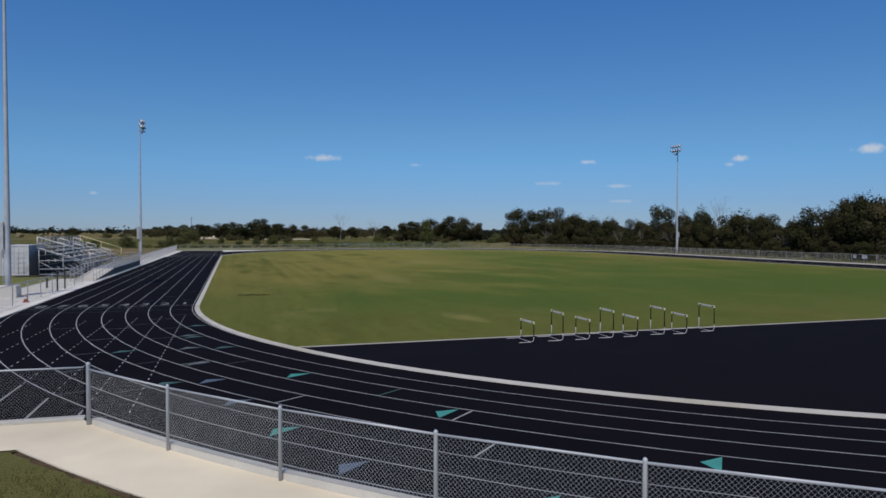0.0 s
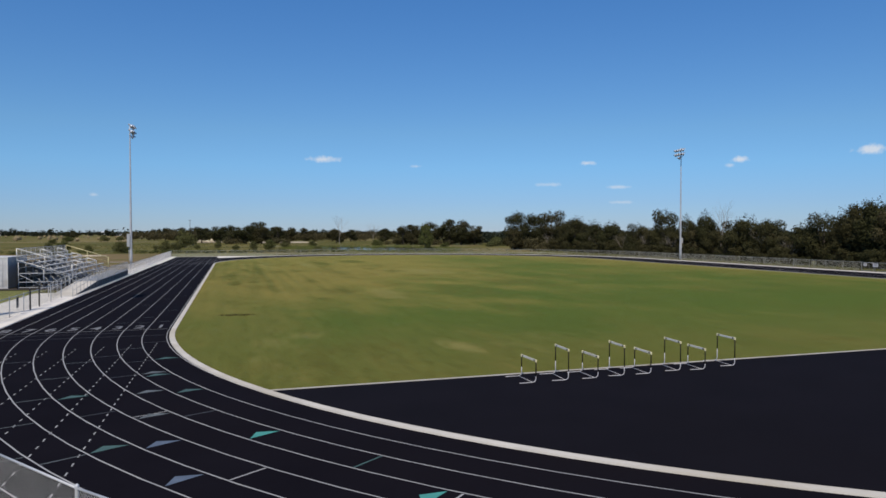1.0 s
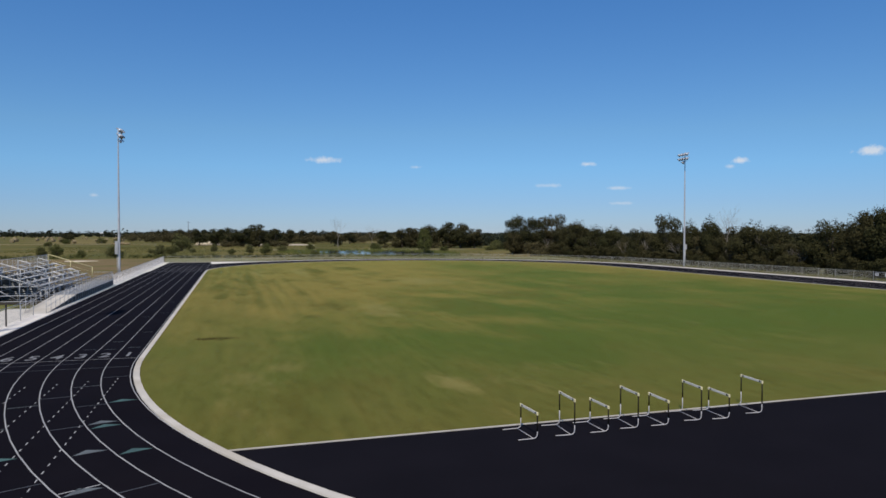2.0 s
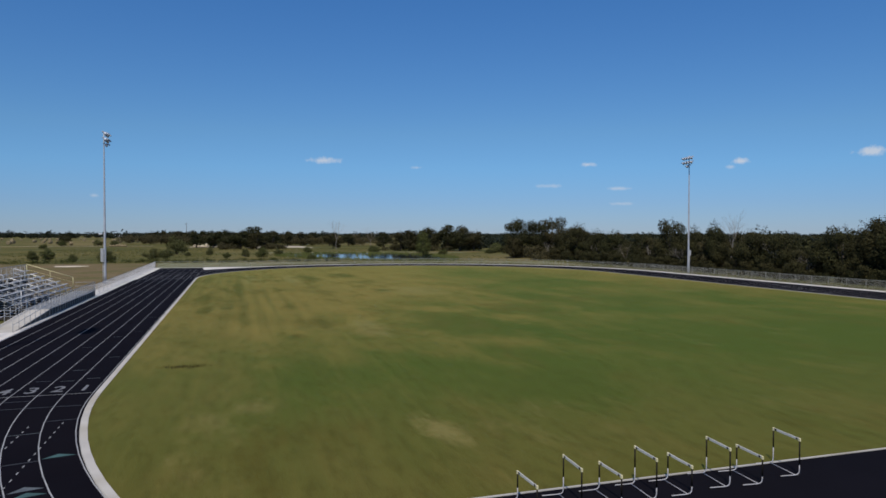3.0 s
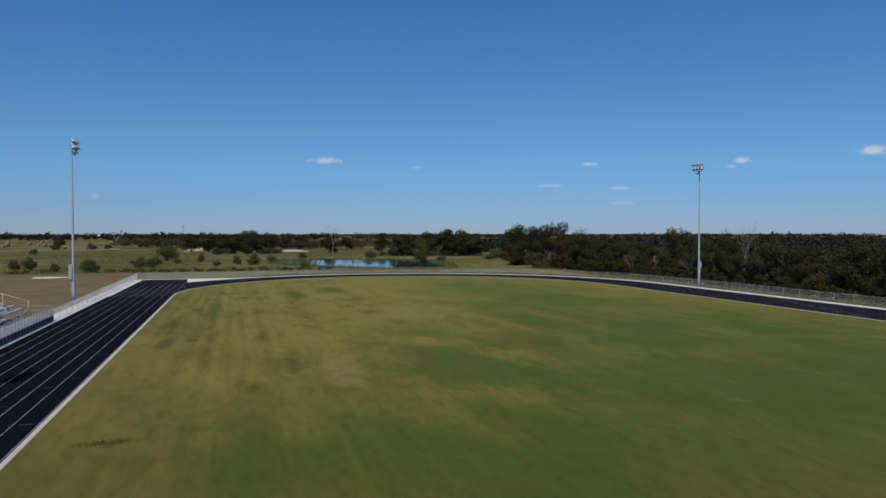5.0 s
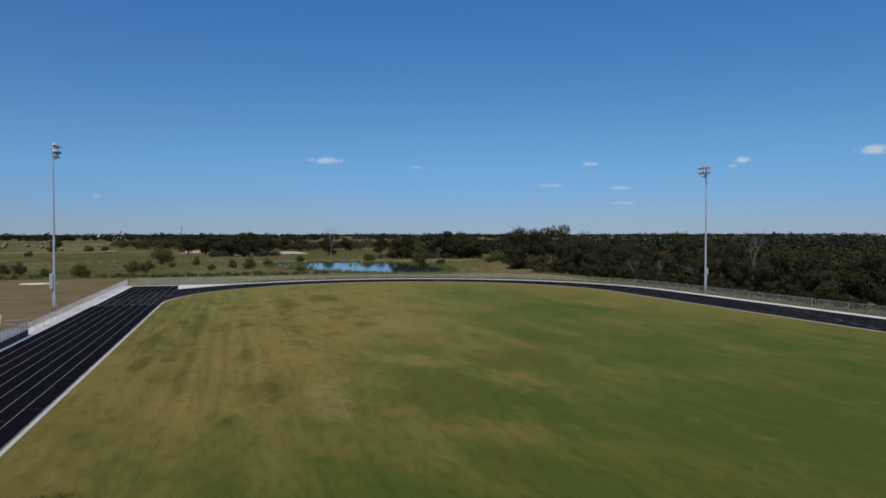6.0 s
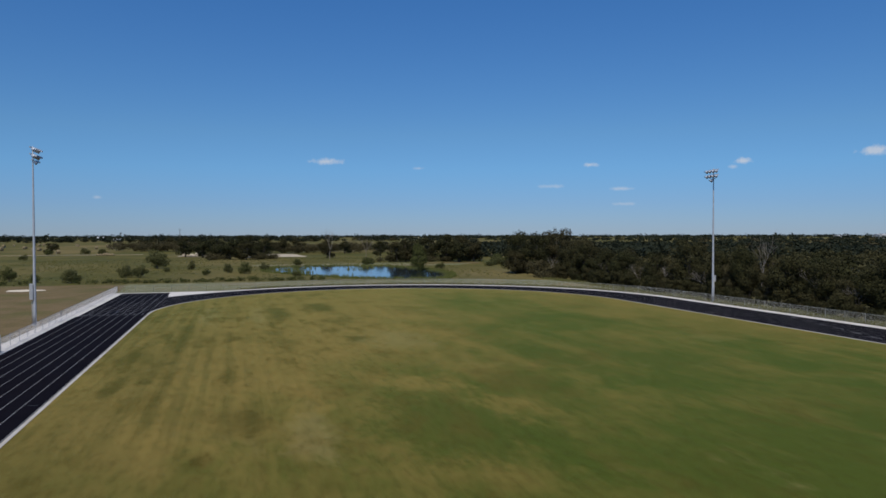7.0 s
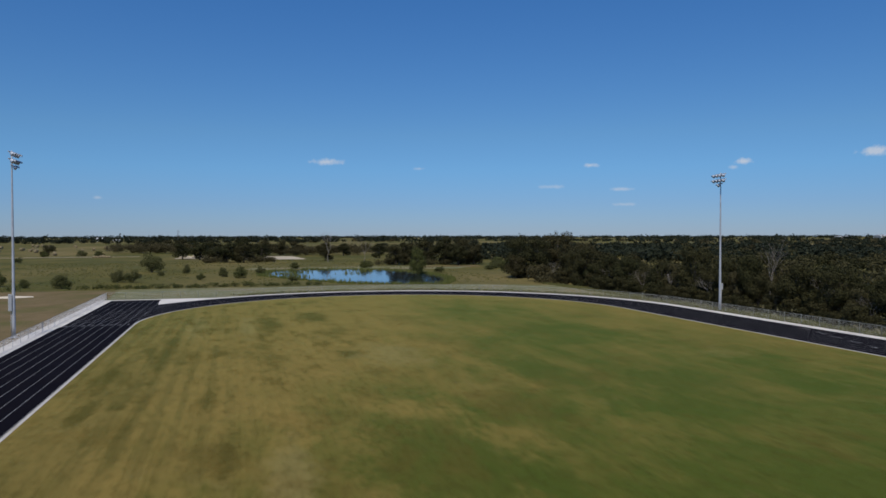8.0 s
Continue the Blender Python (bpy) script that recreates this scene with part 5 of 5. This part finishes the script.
while y < 139:
    for depth, back in ((0, 3.2), (1, 8.6)):
        src = far_oaks[RNG.randrange(2)] if depth else (scrubs if RNG.random() < 0.68 else oaks)[RNG.randrange(3)]
        natural = 7.0 if src in scrubs else 9.0
        h = belt_height(y) * RNG.uniform(0.90, 1.12) * (0.96 if depth == 0 else 1.04)
        s = h / natural
        edge = 88.8 + 0.9 * math.sin(y * 0.31)
        put(src, edge + back + RNG.uniform(-0.7, 1.3), y + RNG.uniform(-1, 1) + 2 * depth, max(s, 0.78) * 0.84 * RNG.uniform(0.85, 1.12), s / max(s, 0.78) / 0.84)
    y += RNG.uniform(4.4, 5.4)
# the taller crowns that stand out of the belt: place along the track, height, radius
CROWNS = [(133.6, 8.6, 4.0), (123.4, 8.2, 3.8), (115.1, 7.9, 3.4), (102.7, 7.1, 3.0), (92.2, 9.9, 3.5), (84.5, 8.7, 2.5), (78.5, 9.4, 2.5), (66.8, 8.3, 4.0), (61.0, 7.2, 3.2),
          (52.9, 7.0, 3.0), (49.2, 8.1, 3.2), (44.8, 8.9, 3.6), (42.1, 9.4, 3.4), (39.4, 9.8, 3.6), (33.0, 10.2, 4.0), (26.0, 10.0, 4.0)]
for y, h, r in CROWNS:
    src = oaks[RNG.randrange(3)]
    put(src, 92.0, y, r / 4.1, h * 1.06 / 9.0 / (r / 4.1), "dark green live oak rising above the belt beside the track")
y = 18.0
while y < 139:
    b = bushes[RNG.randrange(2)]
    put(b, 88.6 + 0.9 * math.sin(y * 0.31) + RNG.uniform(-0.4, 1.0), y, RNG.uniform(0.6, 1.35), RNG.uniform(0.8, 1.15))
    y += RNG.uniform(1.5, 2.6)

# big oaks past the far bend and round the pond
BIG = [(89.0, 168.5, 11.0, 5.2), (107.0, 181.4, 11.9, 6.2), (98.0, 175, 10.6, 5.4), (103.5, 160, 8.6, 5.0), (96.0, 150, 8.0, 4.4), (93.5, 141, 8.2, 4.0), (101, 148, 8.0, 4.4), (112, 172, 10.0, 5.5), (86.5, 164, 6.0, 3.2)]
for x, yy, h, r in BIG:
    put(oaks[RNG.randrange(3)], x, yy, r / 4.1, h * 1.10 / 9.0 / (r / 4.1), "broad dark green oak past the far bend")
POND_OAKS = [(94, 258, 11.6, 6.0), (101, 262, 11.0, 5.6), (88, 262, 10.2, 5.2), (105, 255, 8.8, 4.6), (78, 262, 9.2, 5.0), (73.5, 258, 8.4, 4.4), (83, 266, 9.0, 4.6), (97, 250, 8.0, 4.5)]
for x, yy, h, r in POND_OAKS:
    put(far_oaks[RNG.randrange(2)], x, yy, r / 4.1, h / 9.0 / (r / 4.1), "dark spreading oak behind the pond")
put(shrubs[0], 66.0, 193.5, 1.7, 2.2, "olive-green willow standing at the pond's edge")
for x, yy, h, r in [(16, 338, 11.4, 6.5), (9, 308, 9.0, 5.5), (16, 305, 8.2, 5.0), (24, 322, 8.6, 5.2), (3, 330, 9.2, 5.6), (30, 412, 9.4, 5.4), (-4, 345, 9.0, 5.4), (38, 418, 9.0, 5.0), (47, 415, 8.6, 4.8), (-13, 360, 8.2, 5.0),
                    (62, 402, 8.0, 4.6), (53, 318, 7.0, 3.8), (73, 398, 7.6, 4.4), (84, 345, 8.0, 4.8), (-24, 500, 9.8, 6.2), (-34, 505, 9.4, 6.0), (-44, 508, 9.0, 5.4), (-15, 495, 9.2, 6.0), (-98, 470, 6.4, 5.2), (-4, 470, 9.0, 5.8), (-52, 516, 8, 5)]:
    put(far_oaks[RNG.randrange(2)], x, yy, r / 4.1, h / 9.0 / (r / 4.1), "dark oak in the distant tree line")
for x, yy, h, r in [(-24.4, 159, 3.5, 2.3), (-15.6, 178, 3.4, 1.9), (-12.0, 177, 3.2, 2.0), (-13.1, 229, 6.3, 3.6), (-1.9, 218, 3.2, 1.3), (14, 188, 3.6, 2.0), (9.4, 195.5, 3.0, 1.5), (-33, 163, 2.2, 1.3), (-40, 170, 3.4, 1.8),
                    (-45, 176, 3.0, 1.6), (-8, 205, 1.6, 1.2), (20, 205, 2.4, 1.6), (27, 170, 1.6, 1.3), (-20, 200, 1.4, 1.3), (4, 182, 1.8, 1.2), (33, 240, 2.6, 1.8), (57, 236, 3.0, 2.0), (60, 245, 2.6, 2.4), (75, 200, 2.0, 1.8), (-78, 330, 2.6, 2.0),
                    (-70, 420, 4.0, 3.0), (-62, 426, 3.6, 3.2), (-90, 425, 3.4, 2.6)]:
    if h < 3.8:
        put(shrubs[RNG.randrange(2)], x, yy, r / 1.7, h / 2.4 / (r / 1.7), "green round-headed shrub in the pasture")
    else:
        put(shrubs[RNG.randrange(2)], x, yy, r / 1.7, h / 2.4 / (r / 1.7), "green round-headed shrub in the pasture")


for x, yy, h, r in [(104, 226, 3.2, 2.6), (107, 232, 3.6, 2.4), (110, 240, 4.0, 2.8), (101, 222, 2.2, 2.4), (113, 236, 3.0, 2.6), (97, 214, 1.8, 2.0)]:
    put(shrubs[RNG.randrange(2)], x, yy, r / 1.7, h / 2.4 / (r / 1.7), "pale green shrub between the groups of oaks")


def bare_tree(seed, x, y, height, label, spread=0.75, stout=0.014):
    rng = random.Random(seed)
    t = thing("bare_tree", label, "tree", m=pose(x, y, -0.1))
    s = Shape()

    def grow(p, d, length, r, depth):
        q = p + d * length
        mid = p + d * length * 0.5 + Vector((rng.uniform(-1, 1), rng.uniform(-1, 1), rng.uniform(-0.5, 0.5))) * length * 0.07
        s.tube([p, mid, q], [r, r * 0.8, r * 0.6], 5 if depth < 2 else 3, caps=False)
        if depth == 5:
            return
        for _ in range(3 if depth < 3 else 2):
            nd = (d + Vector((rng.uniform(-1, 1), rng.uniform(-1, 1), rng.uniform(-0.25, 0.75))) * spread).normalized()
            grow(q, nd, length * rng.uniform(0.6, 0.85), r * 0.55, depth + 1)

    grow(Vector((0, 0, 0)), Vector((0.05, 0, 1)).normalized(), height * 0.27, height * stout, 0)
    part("bare_crown", s, PALE_BARK, t, "bleached bare wood", True)


bare_tree(1, 52, 300, 16.5, "bleached bare tree beside the pond", 0.7, 0.009)
bare_tree(2, 70, 310, 13.0, "small bleached bare tree beside the pond", 0.75, 0.009)
bare_tree(3, 91.9, 73.8, 13.2, "slender bare tree standing among the oaks", 0.5, 0.0075)
bare_tree(4, 91.4, 69.0, 7.0, "bleached bare tree standing among the oaks")
bare_tree(5, 91.0, 150, 6.5, "grey bare tree before the oaks")
for i, (x, yy, h) in enumerate(((90.6, 121, 5.5), (90.4, 98, 6.0), (90.8, 62, 6.5), (90.2, 54, 5.0), (91.0, 108, 6.2), (90.6, 86, 6.0))):
    bare_tree(10 + i, x, yy, h, "thin grey bare tree at the edge of the belt")


def woods(name, spots, per, size, mat, label, seed, spread=2.6):
    """Many far crowns joined into one mesh."""
    rng = np.random.default_rng(seed)
    vs, fs, base = [], [], 0
    for x, y, h, r in spots:
        bl = [(0, 0, h * 0.55, r * 0.75, h * 0.42 / (r * 0.75))] + [(math.cos(a) * r * 0.55, math.sin(a) * r * 0.55, h * rng.uniform(0.3, 0.75), r * rng.uniform(0.35, 0.55), 0.8) for a in rng.uniform(0, 6.28, 5)]
        p, d = crown_points(rng, bl, per)
        p[:, 2] = np.maximum(p[:, 2], 0.0) - 0.1
        v, f = leaf_quads(rng, p + (x, y, 0), d, size)
        vs.append(v)
        fs.append(f + base)
        base += len(v)
    me = quick_mesh(name, np.concatenate(vs).tolist(), np.concatenate(fs).tolist(), mat)
    return tagged(new(name, me), label, "woods", kind="stuff")


rnd = random.Random(5)
deep_oak, deep_brush = [], []
for _ in range(470):
    x, yy = rnd.uniform(100, 330), rnd.uniform(-20, 330)
    if x < 112 and yy > 135 or (yy > 150 + (x - 100) * 1.1):
        continue
    if x > 135 and noise.noise(Vector((x / 70, yy / 70, 6.0))) > 0.24:
        continue
    near_edge = max(0.0, 1 - (x - 100) / 60)
    h = rnd.uniform(2.6, 5.6) + 2.4 * near_edge
    (deep_oak if rnd.random() < 0.36 else deep_brush).append((x, yy, h, rnd.uniform(2.6, 4.6)))
woods("oak_woods", deep_oak, 520, 0.42, OAK, "dense dark oak woods behind the tree belt", 1)
woods("scrub_woods", deep_brush, 480, 0.38, BRUSH, "olive-brown scrub woods behind the tree belt", 2)
belt_low, belt_mid = [], []
for i in range(100):
    k = i / 99
    # along the pond's far side and the clearing
    belt_mid.append((-70 + 175 * k + rnd.uniform(-3, 3), 520 - 100 * min(1, k * 1.6) + rnd.uniform(-14, 14), rnd.uniform(4.6, 8.2), rnd.uniform(3.0, 5.0)))
for x, y0, spread, n in ((12, 308, 16, 26), (92, 260, 17, 34), (97, 166, 9, 24), (-30, 505, 26, 24), (76, 262, 9, 14), (34, 416, 22, 16), (92, 148, 6, 12)):
    for _ in range(n):
        belt_low.append((x + rnd.uniform(-spread, spread), y0 + rnd.uniform(-4, 5), rnd.uniform(1.6, 4.4), rnd.uniform(1.5, 3.0)))
woods("tree_line", belt_mid, 420, 0.34, BRUSH, "dark tree line behind the pond and the clearing", 11)
woods("undergrowth", belt_low, 300, 0.24, BRUSH, "tangled undergrowth below the distant oaks", 12)
far_spots, far_brush = [], []
for _ in range(1900):
    az, dist = rnd.uniform(-26, 62), rnd.uniform(420, 1500) ** 1.0
    x, yy = 10 + dist * math.sin(radians(az)), -20 + dist * math.cos(radians(az))
    k = noise.noise(Vector((x / 160, yy / 160, 2.0)))
    if az < 4 and (dist < 1100 or k < 0.15):
        continue
    if k < (-0.10 if az > 20 else 0.27) or 19 < az < 33 and 720 < dist < 1230 or az > 33 and abs((dist - 640) / 60) < 1 and k < 0.2:
        continue
    (far_spots if rnd.random() < 0.7 else far_brush).append((x, yy, rnd.uniform(3.5, 7.0), rnd.uniform(4, 7)))
for _ in range(620):
    az, dist = rnd.uniform(18, 56), rnd.uniform(330, 720)
    x, yy = 10 + dist * math.sin(radians(az)), -20 + dist * math.cos(radians(az))
    if noise.noise(Vector((x / 120, yy / 120, 8.0))) < 0.22 and x > 120:
        far_spots.append((x, yy, rnd.uniform(3.0, 5.6), rnd.uniform(4, 7.5)))
woods("distant_woods", far_spots, 100, 1.0, HAZE_LEAVES, "scattered dark woods across the plain", 3)
woods("distant_scrub", far_brush, 110, 1.0, BRUSH, "scattered olive scrub across the plain", 4)
hor = []
for _ in range(1700):
    az, dist = rnd.uniform(-30, 66), rnd.uniform(1300, 4300)
    x, yy = dist * math.sin(radians(az)), dist * math.cos(radians(az))
    if noise.noise(Vector((x / 400, yy / 400, 4.0))) < (-0.05 if dist < 2600 else -0.4):
        continue
    hor.append((x, yy, rnd.uniform(5, 8.5), rnd.uniform(10, 24)))
woods("horizon_woods", hor, 60, 2.6, HAZE_LEAVES, "low dark tree lines on the horizon", 5)

# tree line across the pasture on the left
row_spots = [(-330 + i * 9 + rnd.uniform(-4, 4), 1120 + rnd.uniform(-30, 30), rnd.uniform(5, 8) if rnd.random() < 0.7 else rnd.uniform(10, 14.5), rnd.uniform(4, 8)) for i in range(55) if rnd.random() < 0.7]
woods("pasture_tree_line", row_spots, 130, 1.2, HAZE_LEAVES, "dark tree line across the far pasture", 6)

# undergrowth along the dirt lot's edge and the pond, reeds and weeds
edge_spots = []
for i in range(150):
    x = -120 + i * 1.02 + rnd.uniform(-0.6, 0.6)
    if rnd.random() < (0.55 if x < -18 else 0.95):
        edge_spots.append((x, 153.5 + rnd.uniform(-1.0, 1.6), rnd.uniform(0.5, 1.25), rnd.uniform(0.7, 1.4)))
woods("hedge_row", edge_spots, 150, 0.12, SHRUB, "low weedy hedge along the lot's edge", 7)
POND = [(22, 194), (21, 205), (24, 222), (36, 231), (47, 229), (62, 224), (67, 205), (69.5, 190), (69.7, 176), (66, 160), (61, 149), (52, 150.5), (44, 155), (37.5, 161), (29, 178)]


def blades(name, spots, mat, label, seed, high, wide):
    rng = random.Random(seed)
    v, f = [], []
    for x, y, k in spots:
        for _ in range(5):
            a = rng.uniform(0, 6.28)
            h, w = high * k * rng.uniform(0.6, 1.2), wide * rng.uniform(0.6, 1.2)
            px, py = x + rng.uniform(-0.35, 0.35), y + rng.uniform(-0.35, 0.35)
            dx, dy = math.cos(a) * w, math.sin(a) * w
            lx, ly = rng.uniform(-0.3, 0.3) * h, rng.uniform(-0.3, 0.3) * h
            b = len(v)
            v += [(px - dx, py - dy, -0.11), (px + dx, py + dy, -0.11), (px + lx, py + ly, h)]
            f.append((b, b + 1, b + 2))
    return tagged(new(name, quick_mesh(name, v, f, mat)), label, "grass", kind="stuff")


reed_spots = []
for a, b in zip(POND, POND[1:] + POND[:1]):
    for _ in range(90):
        k = rnd.random()
        mx, my = a[0] + (b[0] - a[0]) * k, a[1] + (b[1] - a[1]) * k
        out_x, out_y = mx - 46, my - 190
        ln = math.hypot(out_x, out_y)
        o = rnd.uniform(-0.4, 2.6)
        reed_spots.append((mx + out_x / ln * o, my + out_y / ln * o, rnd.uniform(0.4, 1.0)))
for cx, cy, n in ((29, 190, 40), (38, 168, 16), (27, 205, 40), (33, 214, 26), (52, 214, 18), (47, 202, 12)):
    for _ in range(n):
        reed_spots.append((cx + rnd.gauss(0, 2.2), cy + rnd.gauss(0, 1.2), rnd.uniform(0.5, 1.3)))
blades("reeds", reed_spots, REED, "green and straw reeds round the pond", 8, 0.8, 0.10)
tufts = []
for _ in range(5200):
    x, yy = rnd.uniform(-70, 84), rnd.uniform(152, 330)
    inside = (x - 46) ** 2 / 24 ** 2 + (yy - 190) ** 2 / 42 ** 2 < 1
    if not inside and noise.noise(Vector((x / 14, yy / 22, 1.5))) > -0.15:
        tufts.append((x, yy, rnd.uniform(0.4, 1.1)))
blades("pasture_tufts", tufts, REED, "tall uneven grass tufts in the pasture", 9, 0.30, 0.12)
weeds = []
for _ in range(2600):
    yy = rnd.uniform(10, 142)
    weeds.append((84.2 + abs(rnd.gauss(0, 1.6)) + 0.4, yy, rnd.uniform(0.3, 1.0)))
for _ in range(1500):
    a = rnd.uniform(0, 118)
    o = 11.8 + abs(rnd.gauss(0, 1.8))
    weeds.append((R + (R + o) * math.cos(radians(a)), LONG + (R + o) * math.sin(radians(a)), rnd.uniform(0.3, 0.9)))
blades("fence_weeds", weeds, REED, "weeds and long grass outside the fence", 10, 0.42, 0.10)

lawn_spots = []
for _ in range(2600):
    a, o = rnd.uniform(37.5, 60), 11.2 + (abs(rnd.gauss(0, 0.2)) if rnd.random() < 0.45 else rnd.uniform(0, 4))
    p = on_bend(o, a)
    lawn_spots.append((p[0], p[1], rnd.uniform(0.4, 1.0)))
blades("lawn_blades", lawn_spots, SHRUB, "short uneven blades along the lawn's edge", 15, 0.05, 0.02)

turf_weeds = []
for cx, cy, ax, ay in ((3.35, 5.2, 0.9, 0.22), (3.9, 5.6, 0.5, 0.15), (6.3, 42.9, 0.6, 0.9), (5.4, 35.5, 0.5, 0.9), (3.3, 33.0, 0.5, 1.3), (4.6, 30.5, 0.3, 0.9), (8.4, 52, 0.7, 0.8), (12.3, 47, 1.2, 0.6)):
    for _ in range(14):
        turf_weeds.append((cx + rnd.gauss(0, ax), cy + rnd.gauss(0, ay), rnd.uniform(0.5, 1.0)))
for _ in range(900):
    turf_weeds.append((rnd.uniform(1, 70), rnd.uniform(-12, 110), rnd.uniform(0.2, 0.6)))
turf_weeds = [w for w in turf_weeds if (abs(w[0] - R) < R - 1.5 and (w[1] < LONG or math.hypot(w[0] - R, w[1] - LONG) < R - 1.5) and (w[1] > 0 or math.hypot(w[0] - R, w[1]) < R - 1.5))]
for _ in range(60):
    turf_weeds.append((3.4 + rnd.gauss(0, 0.55), 5.3 + rnd.gauss(0, 0.16), rnd.uniform(0.8, 1.6)))
blades("turf_weeds", turf_weeds, BRUSH, "dark weed tufts scattered through the turf", 14, 0.10, 0.035)

sheet("pond", wavy(POND, 2.5, 0.6, 6), WATER, "small blue pond reflecting the sky", "water", -0.045)
sheet("pond_bank", wavy([(62, 226), (90, 225), (100, 240), (85, 252), (60, 250), (20, 250), (16, 236), (34, 236)], 4, 1.2, 8), ROUGH_GRASS, "green grassy bank behind the pond", "grass", -0.07)
sheet("sand_clearing", wavy([(12, 345), (15, 400), (44, 396), (46, 340), (28, 343)], 5, 1.5, 7), SAND, "pale sandy clearing before the trees", "sand", -0.03)
sheet("sand_strip", wavy([(-17, 366), (-17, 384), (-4, 384), (-2, 368)], 4, 0.8, 9), SAND, "pale strip of bare sand by the trees", "sand", -0.03)
sheet("bare_bank", wavy([(72, 232), (86, 236), (104, 238), (104, 248), (80, 249)], 4, 1.0, 12), DIRT, "bare brown bank under the oaks", "dirt", -0.06)
sheet("field_track", wavy([(-260, 402), (-40, 414), (-40, 419), (-260, 410)], 9, 1.2, 10), SAND, "pale dirt track across the pasture", "road", -0.06)


def hay_bale():
    b = thing("hay_bale", "weathered round hay bale lying in the far pasture", "hay bale", "hay bales in the pasture")
    s = Shape().tube([(-0.75, 0, 0.82), (-0.7, 0, 0.82), (0.7, 0, 0.82), (0.75, 0, 0.82)], [0.82, 0.9, 0.9, 0.82], 18)
    part("roll", s, HAY, b, smooth=True)
    part("net_wrap", Shape().tube([(-0.5, 0, 0.82), (0.5, 0, 0.82)], 0.905, 18, caps=False), HAY, b, smooth=True)
    return b


def mound(name, x, y, wide, high, mat, label, seed):
    """A heap of overlapping lumps."""
    rng = random.Random(seed)
    t = thing(name, label, "pile", m=pose(x, y, -0.12))
    for k in range(6):
        cx, r = wide * (k - 2.5) / 6, wide * rng.uniform(0.10, 0.17)
        h = high * rng.uniform(0.5, 1.0)
        part("heap", Shape().tube([(cx, 0, 0), (cx + 0.1, 0.1, h * 0.6), (cx + 0.2, 0, h * 0.95), (cx + 0.2, 0, h)], [r, r * 0.75, r * 0.3, r * 0.05], 9), mat, t, smooth=True)


mound("sand_pile", -9.5, 375, 12, 2.2, SAND, "pale sand heaped beside the distant trees", 3)
mound("brush_pile", -57, 402, 9, 1.8, HAY, "brown brush heaped beside the field track", 4)
bale = hay_bale()
spots = []
while len(spots) < 60:
    x, yy = rnd.uniform(-330, -70), rnd.uniform(430, 900)
    if -0.46 < (x - 13) / (yy + 17) < -0.10:
        spots.append((x, yy))
bale.matrix_basis = pose(*spots[0], -0.12, 0, 0, 20)
for x, yy in spots[1:]:
    copy_thing(bale, pose(x, yy, -0.12, 0, 0, rnd.uniform(0, 180))).scale = [rnd.uniform(1.1, 1.6)] * 3


def house(x, y, wide, deep, high, roof, turn, label):
    h = thing("house", label, "building", "far buildings on the plain", pose(x, y, -0.1, 0, 0, turn))
    part("wall", Shape().box((-wide / 2, -deep / 2, 0), (wide / 2, deep / 2, high)), SIDING, h)
    s = Shape()
    o = 0.5
    pts = [(-wide / 2 - o, -deep / 2 - o, high + 0.01), (wide / 2 + o, -deep / 2 - o, high + 0.01), (wide / 2 + o, deep / 2 + o, high + 0.01), (-wide / 2 - o, deep / 2 + o, high + 0.01),
           (-wide / 2 - o, 0, high + roof), (wide / 2 + o, 0, high + roof)]
    s.v += pts
    s.f += [(0, 1, 5, 4), (3, 4, 5, 2), (0, 4, 3), (1, 2, 5), (0, 3, 2, 1)]
    part("roof", s, ROOF, h, "pale metal gable roof")
    for k in range(max(2, int(wide / 5))):
        xx = -wide / 2 + wide * (k + 0.5) / max(2, int(wide / 5))
        w = part("window", Shape().box((xx - 0.8, -deep / 2 - 0.04, high * 0.35), (xx + 0.8, -deep / 2 - 0.004, high * 0.75)), SIDING, h)
        part("pane", Shape().box((xx - 0.7, -deep / 2 - 0.06, high * 0.38), (xx + 0.7, -deep / 2 - 0.042, high * 0.72)), DARK_GLASS, w)
    return h


house(-258, 1585, 13, 10, 4.6, 3.4, 8, "white farmhouse with a pale metal roof")
house(-222, 1570, 18, 8, 2.8, 1.4, 5, "long low white farm shed")
house(-430, 1500, 16, 9, 4.0, 2.0, 0, "long low white farm shed")
for x, y, w, d, hh in ((1480, 1290, 60, 25, 9), (1560, 1330, 40, 25, 8), (1620, 1250, 50, 30, 9), (1400, 1345, 30, 18, 7), (252, 258, 5, 4, 1.9)):
    house(x, y, w, d, hh, 0.28 * hh + 0.2, RNG.uniform(-15, 15), "pale low building among distant trees")


def power_pole(x, y, h):
    p = thing("utility_pole", "far wooden utility pole", "utility pole", "utility poles", pose(x, y, -0.1))
    part("pole", Shape().tube([(0, 0, 0), (0, 0, h)], [0.22, 0.14], 8), BARK, p, smooth=True)
    part("crossarm", Shape().box((-1.2, -0.06, h - 0.9), (1.2, 0.06, h - 0.75)), BARK, p)


power_pole(-30, 560, 16)
power_pole(330, 900, 14)
